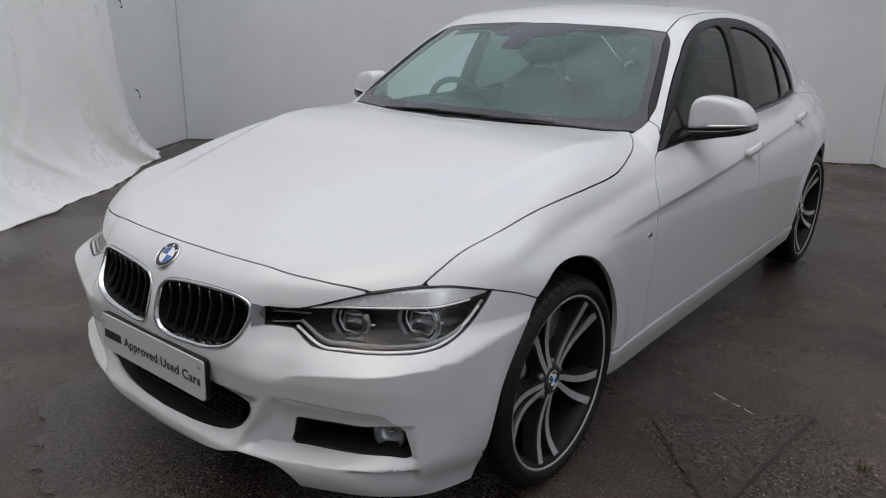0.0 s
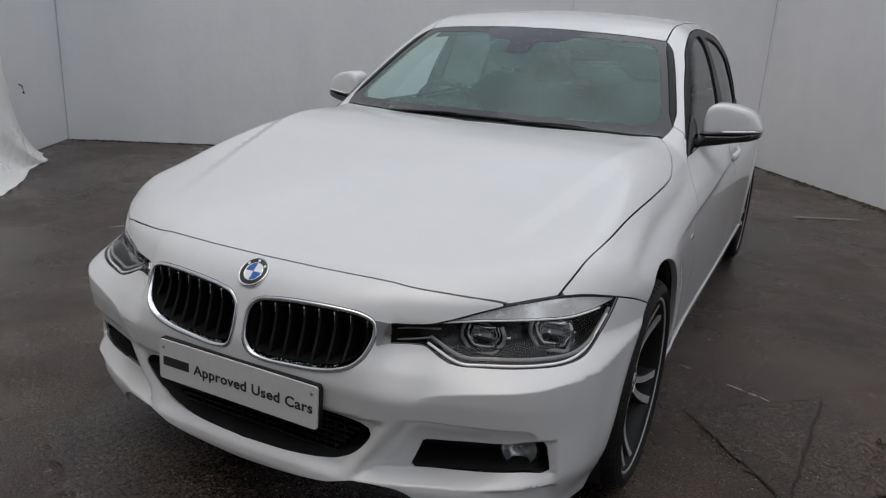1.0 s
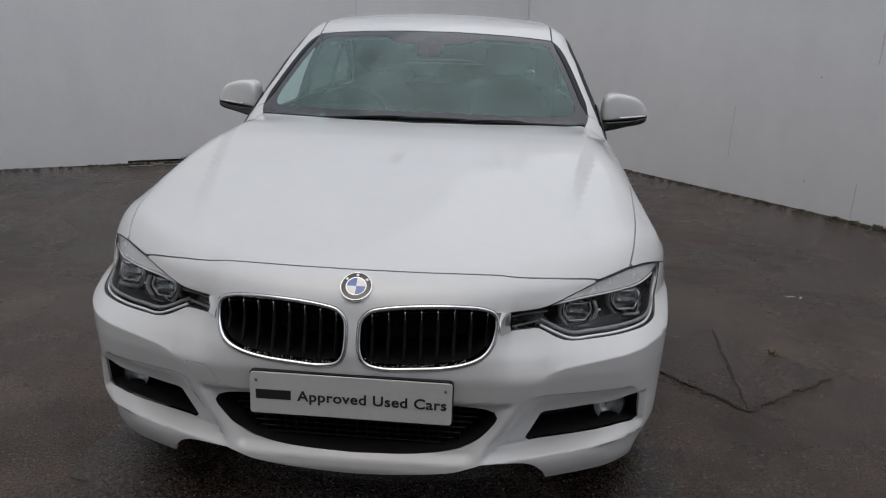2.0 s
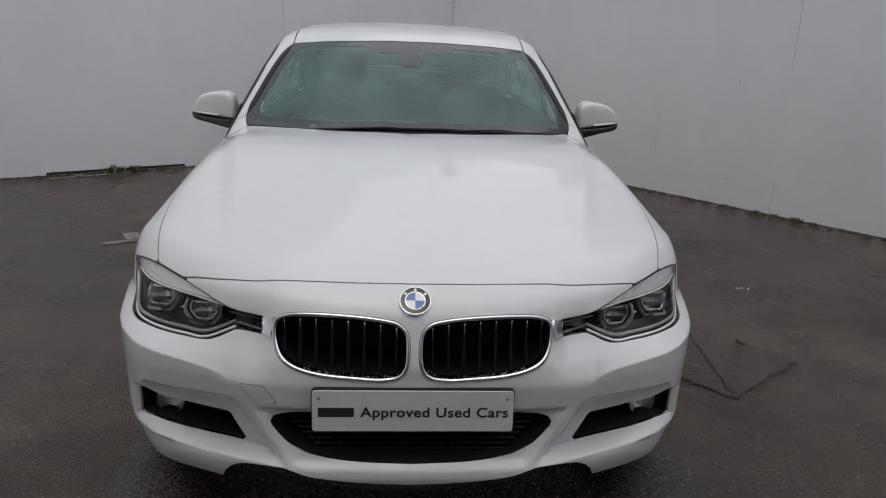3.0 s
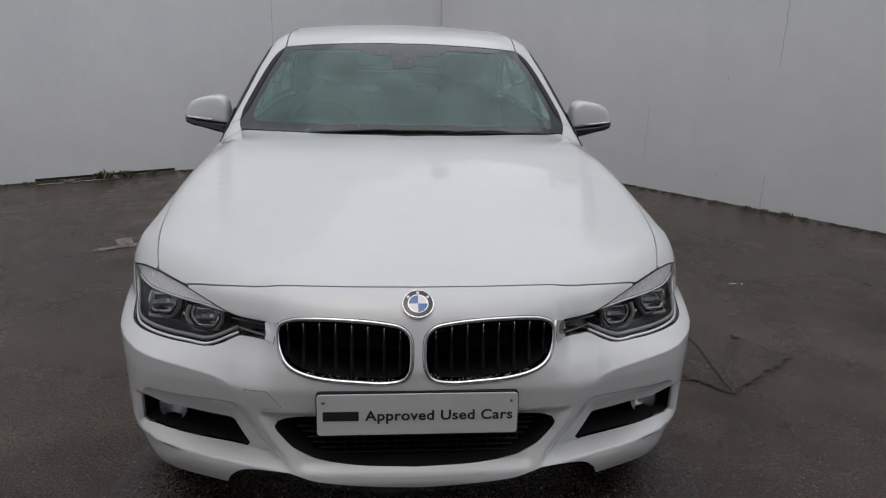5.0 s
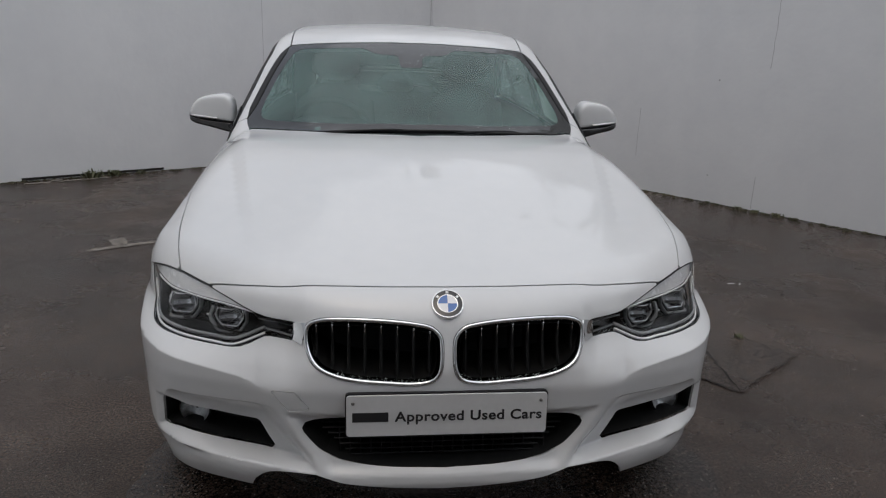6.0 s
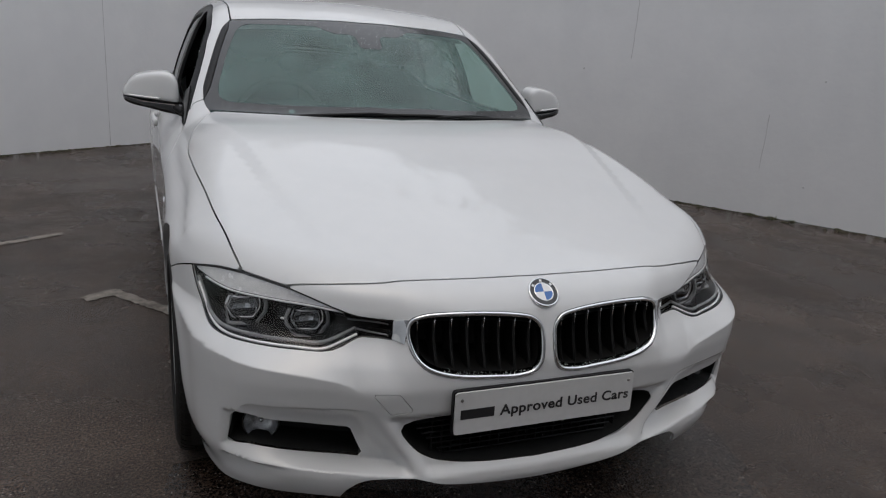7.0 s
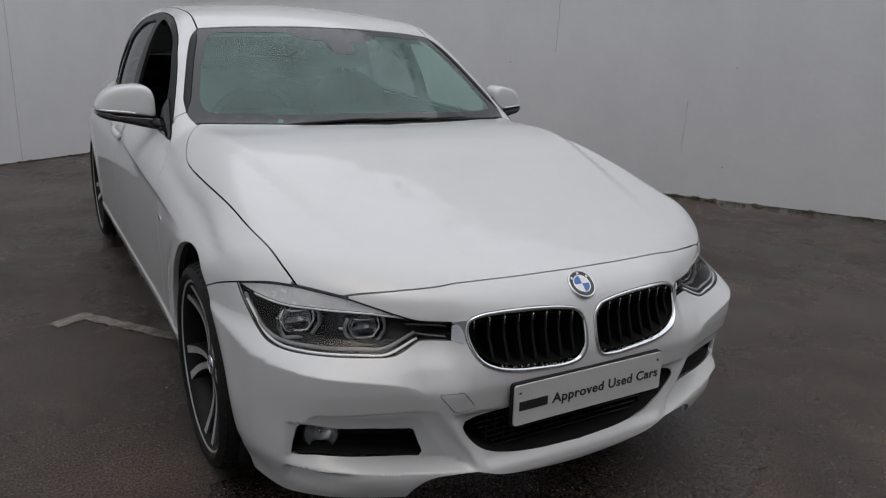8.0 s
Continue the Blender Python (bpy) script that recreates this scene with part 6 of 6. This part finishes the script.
# ---- trees that stand behind the walls and show in the paint and glass ----
def tree(x, y, height, spread, seed):
    """A tapered trunk with limbs and a loose crown of many small leaves."""
    r = random.Random(seed)
    root = tagged(new("tree"), "leafy green tree standing behind the yard wall", "tree", "trees behind the wall")
    root.location = (x, y, 0)
    trunk_line = [(0, 0, 0), (.05, .03, height * .25), (-.04, .08, height * .5), (.02, .0, height * .8)]
    line = curve(trunk_line, .3)
    verts, faces, m = [], [], 9
    for i, q in enumerate(line):
        rad = .16 * (1 - .8 * i / len(line))
        for j in range(m):
            a = 2 * math.pi * j / m
            verts.append((q[0] + rad * math.cos(a), q[1] + rad * math.sin(a), q[2]))
    for i in range(len(line) - 1):
        for j in range(m):
            faces.append((i * m + j, i * m + (j + 1) % m, (i + 1) * m + (j + 1) % m, (i + 1) * m + j))
    part("trunk", mesh_of("trunk", verts, faces, BARK), root)
    tips = []
    for k in range(16):
        z = height * r.uniform(.38, .78)
        a, reach = r.uniform(0, 2 * math.pi), spread * r.uniform(.5, 1.0) * (1.1 - .4 * z / height)
        tip = Vector((reach * math.cos(a), reach * math.sin(a), z + reach * r.uniform(.25, .7)))
        bend = [(0, 0, z), tuple(Vector((0, 0, z)).lerp(tip, .5) + Vector((0, 0, .12 * reach))), tuple(tip)]
        part("limb", bar_mesh("limb", curve(bend, .2), BARK, .06, .06, (.3, .2, 1), section=6), root)
        tips += [tip, Vector((0, 0, z)).lerp(tip, .6)]
    verts, faces = [], []
    for k in range(3400):
        c = r.choice(tips)
        q = c + Vector((r.gauss(0, .42), r.gauss(0, .42), r.gauss(0, .34)))
        s = r.uniform(.05, .11)
        a, t = Vector((r.gauss(0, 1), r.gauss(0, 1), r.gauss(0, .6))).normalized(), Vector((r.gauss(0, 1), r.gauss(0, 1), r.gauss(0, 1)))
        b = a.cross(t).normalized()
        i = len(verts)
        verts += [tuple(q - a * s), tuple(q + b * s * .5), tuple(q + a * s), tuple(q - b * s * .5)]
        faces.append((i, i + 1, i + 2, i + 3))
    part("crown", mesh_of("crown", verts, faces, FOLIAGE, False), root, kind="stuff")
    return root


for k, (x, y, h, w) in enumerate(((3.9, 6.1, 6.3, 2.1), (6.2, 3.4, 6.6, 2.3), (8.6, .6, 6.6, 2.3), (-.9, 9.2, 6.2, 1.9), (1.6, 9.4, 6.8, 2.2), (-4.6, 7.4, 6.2, 2.0))):
    tree(x, y, h, w, 60 + k)
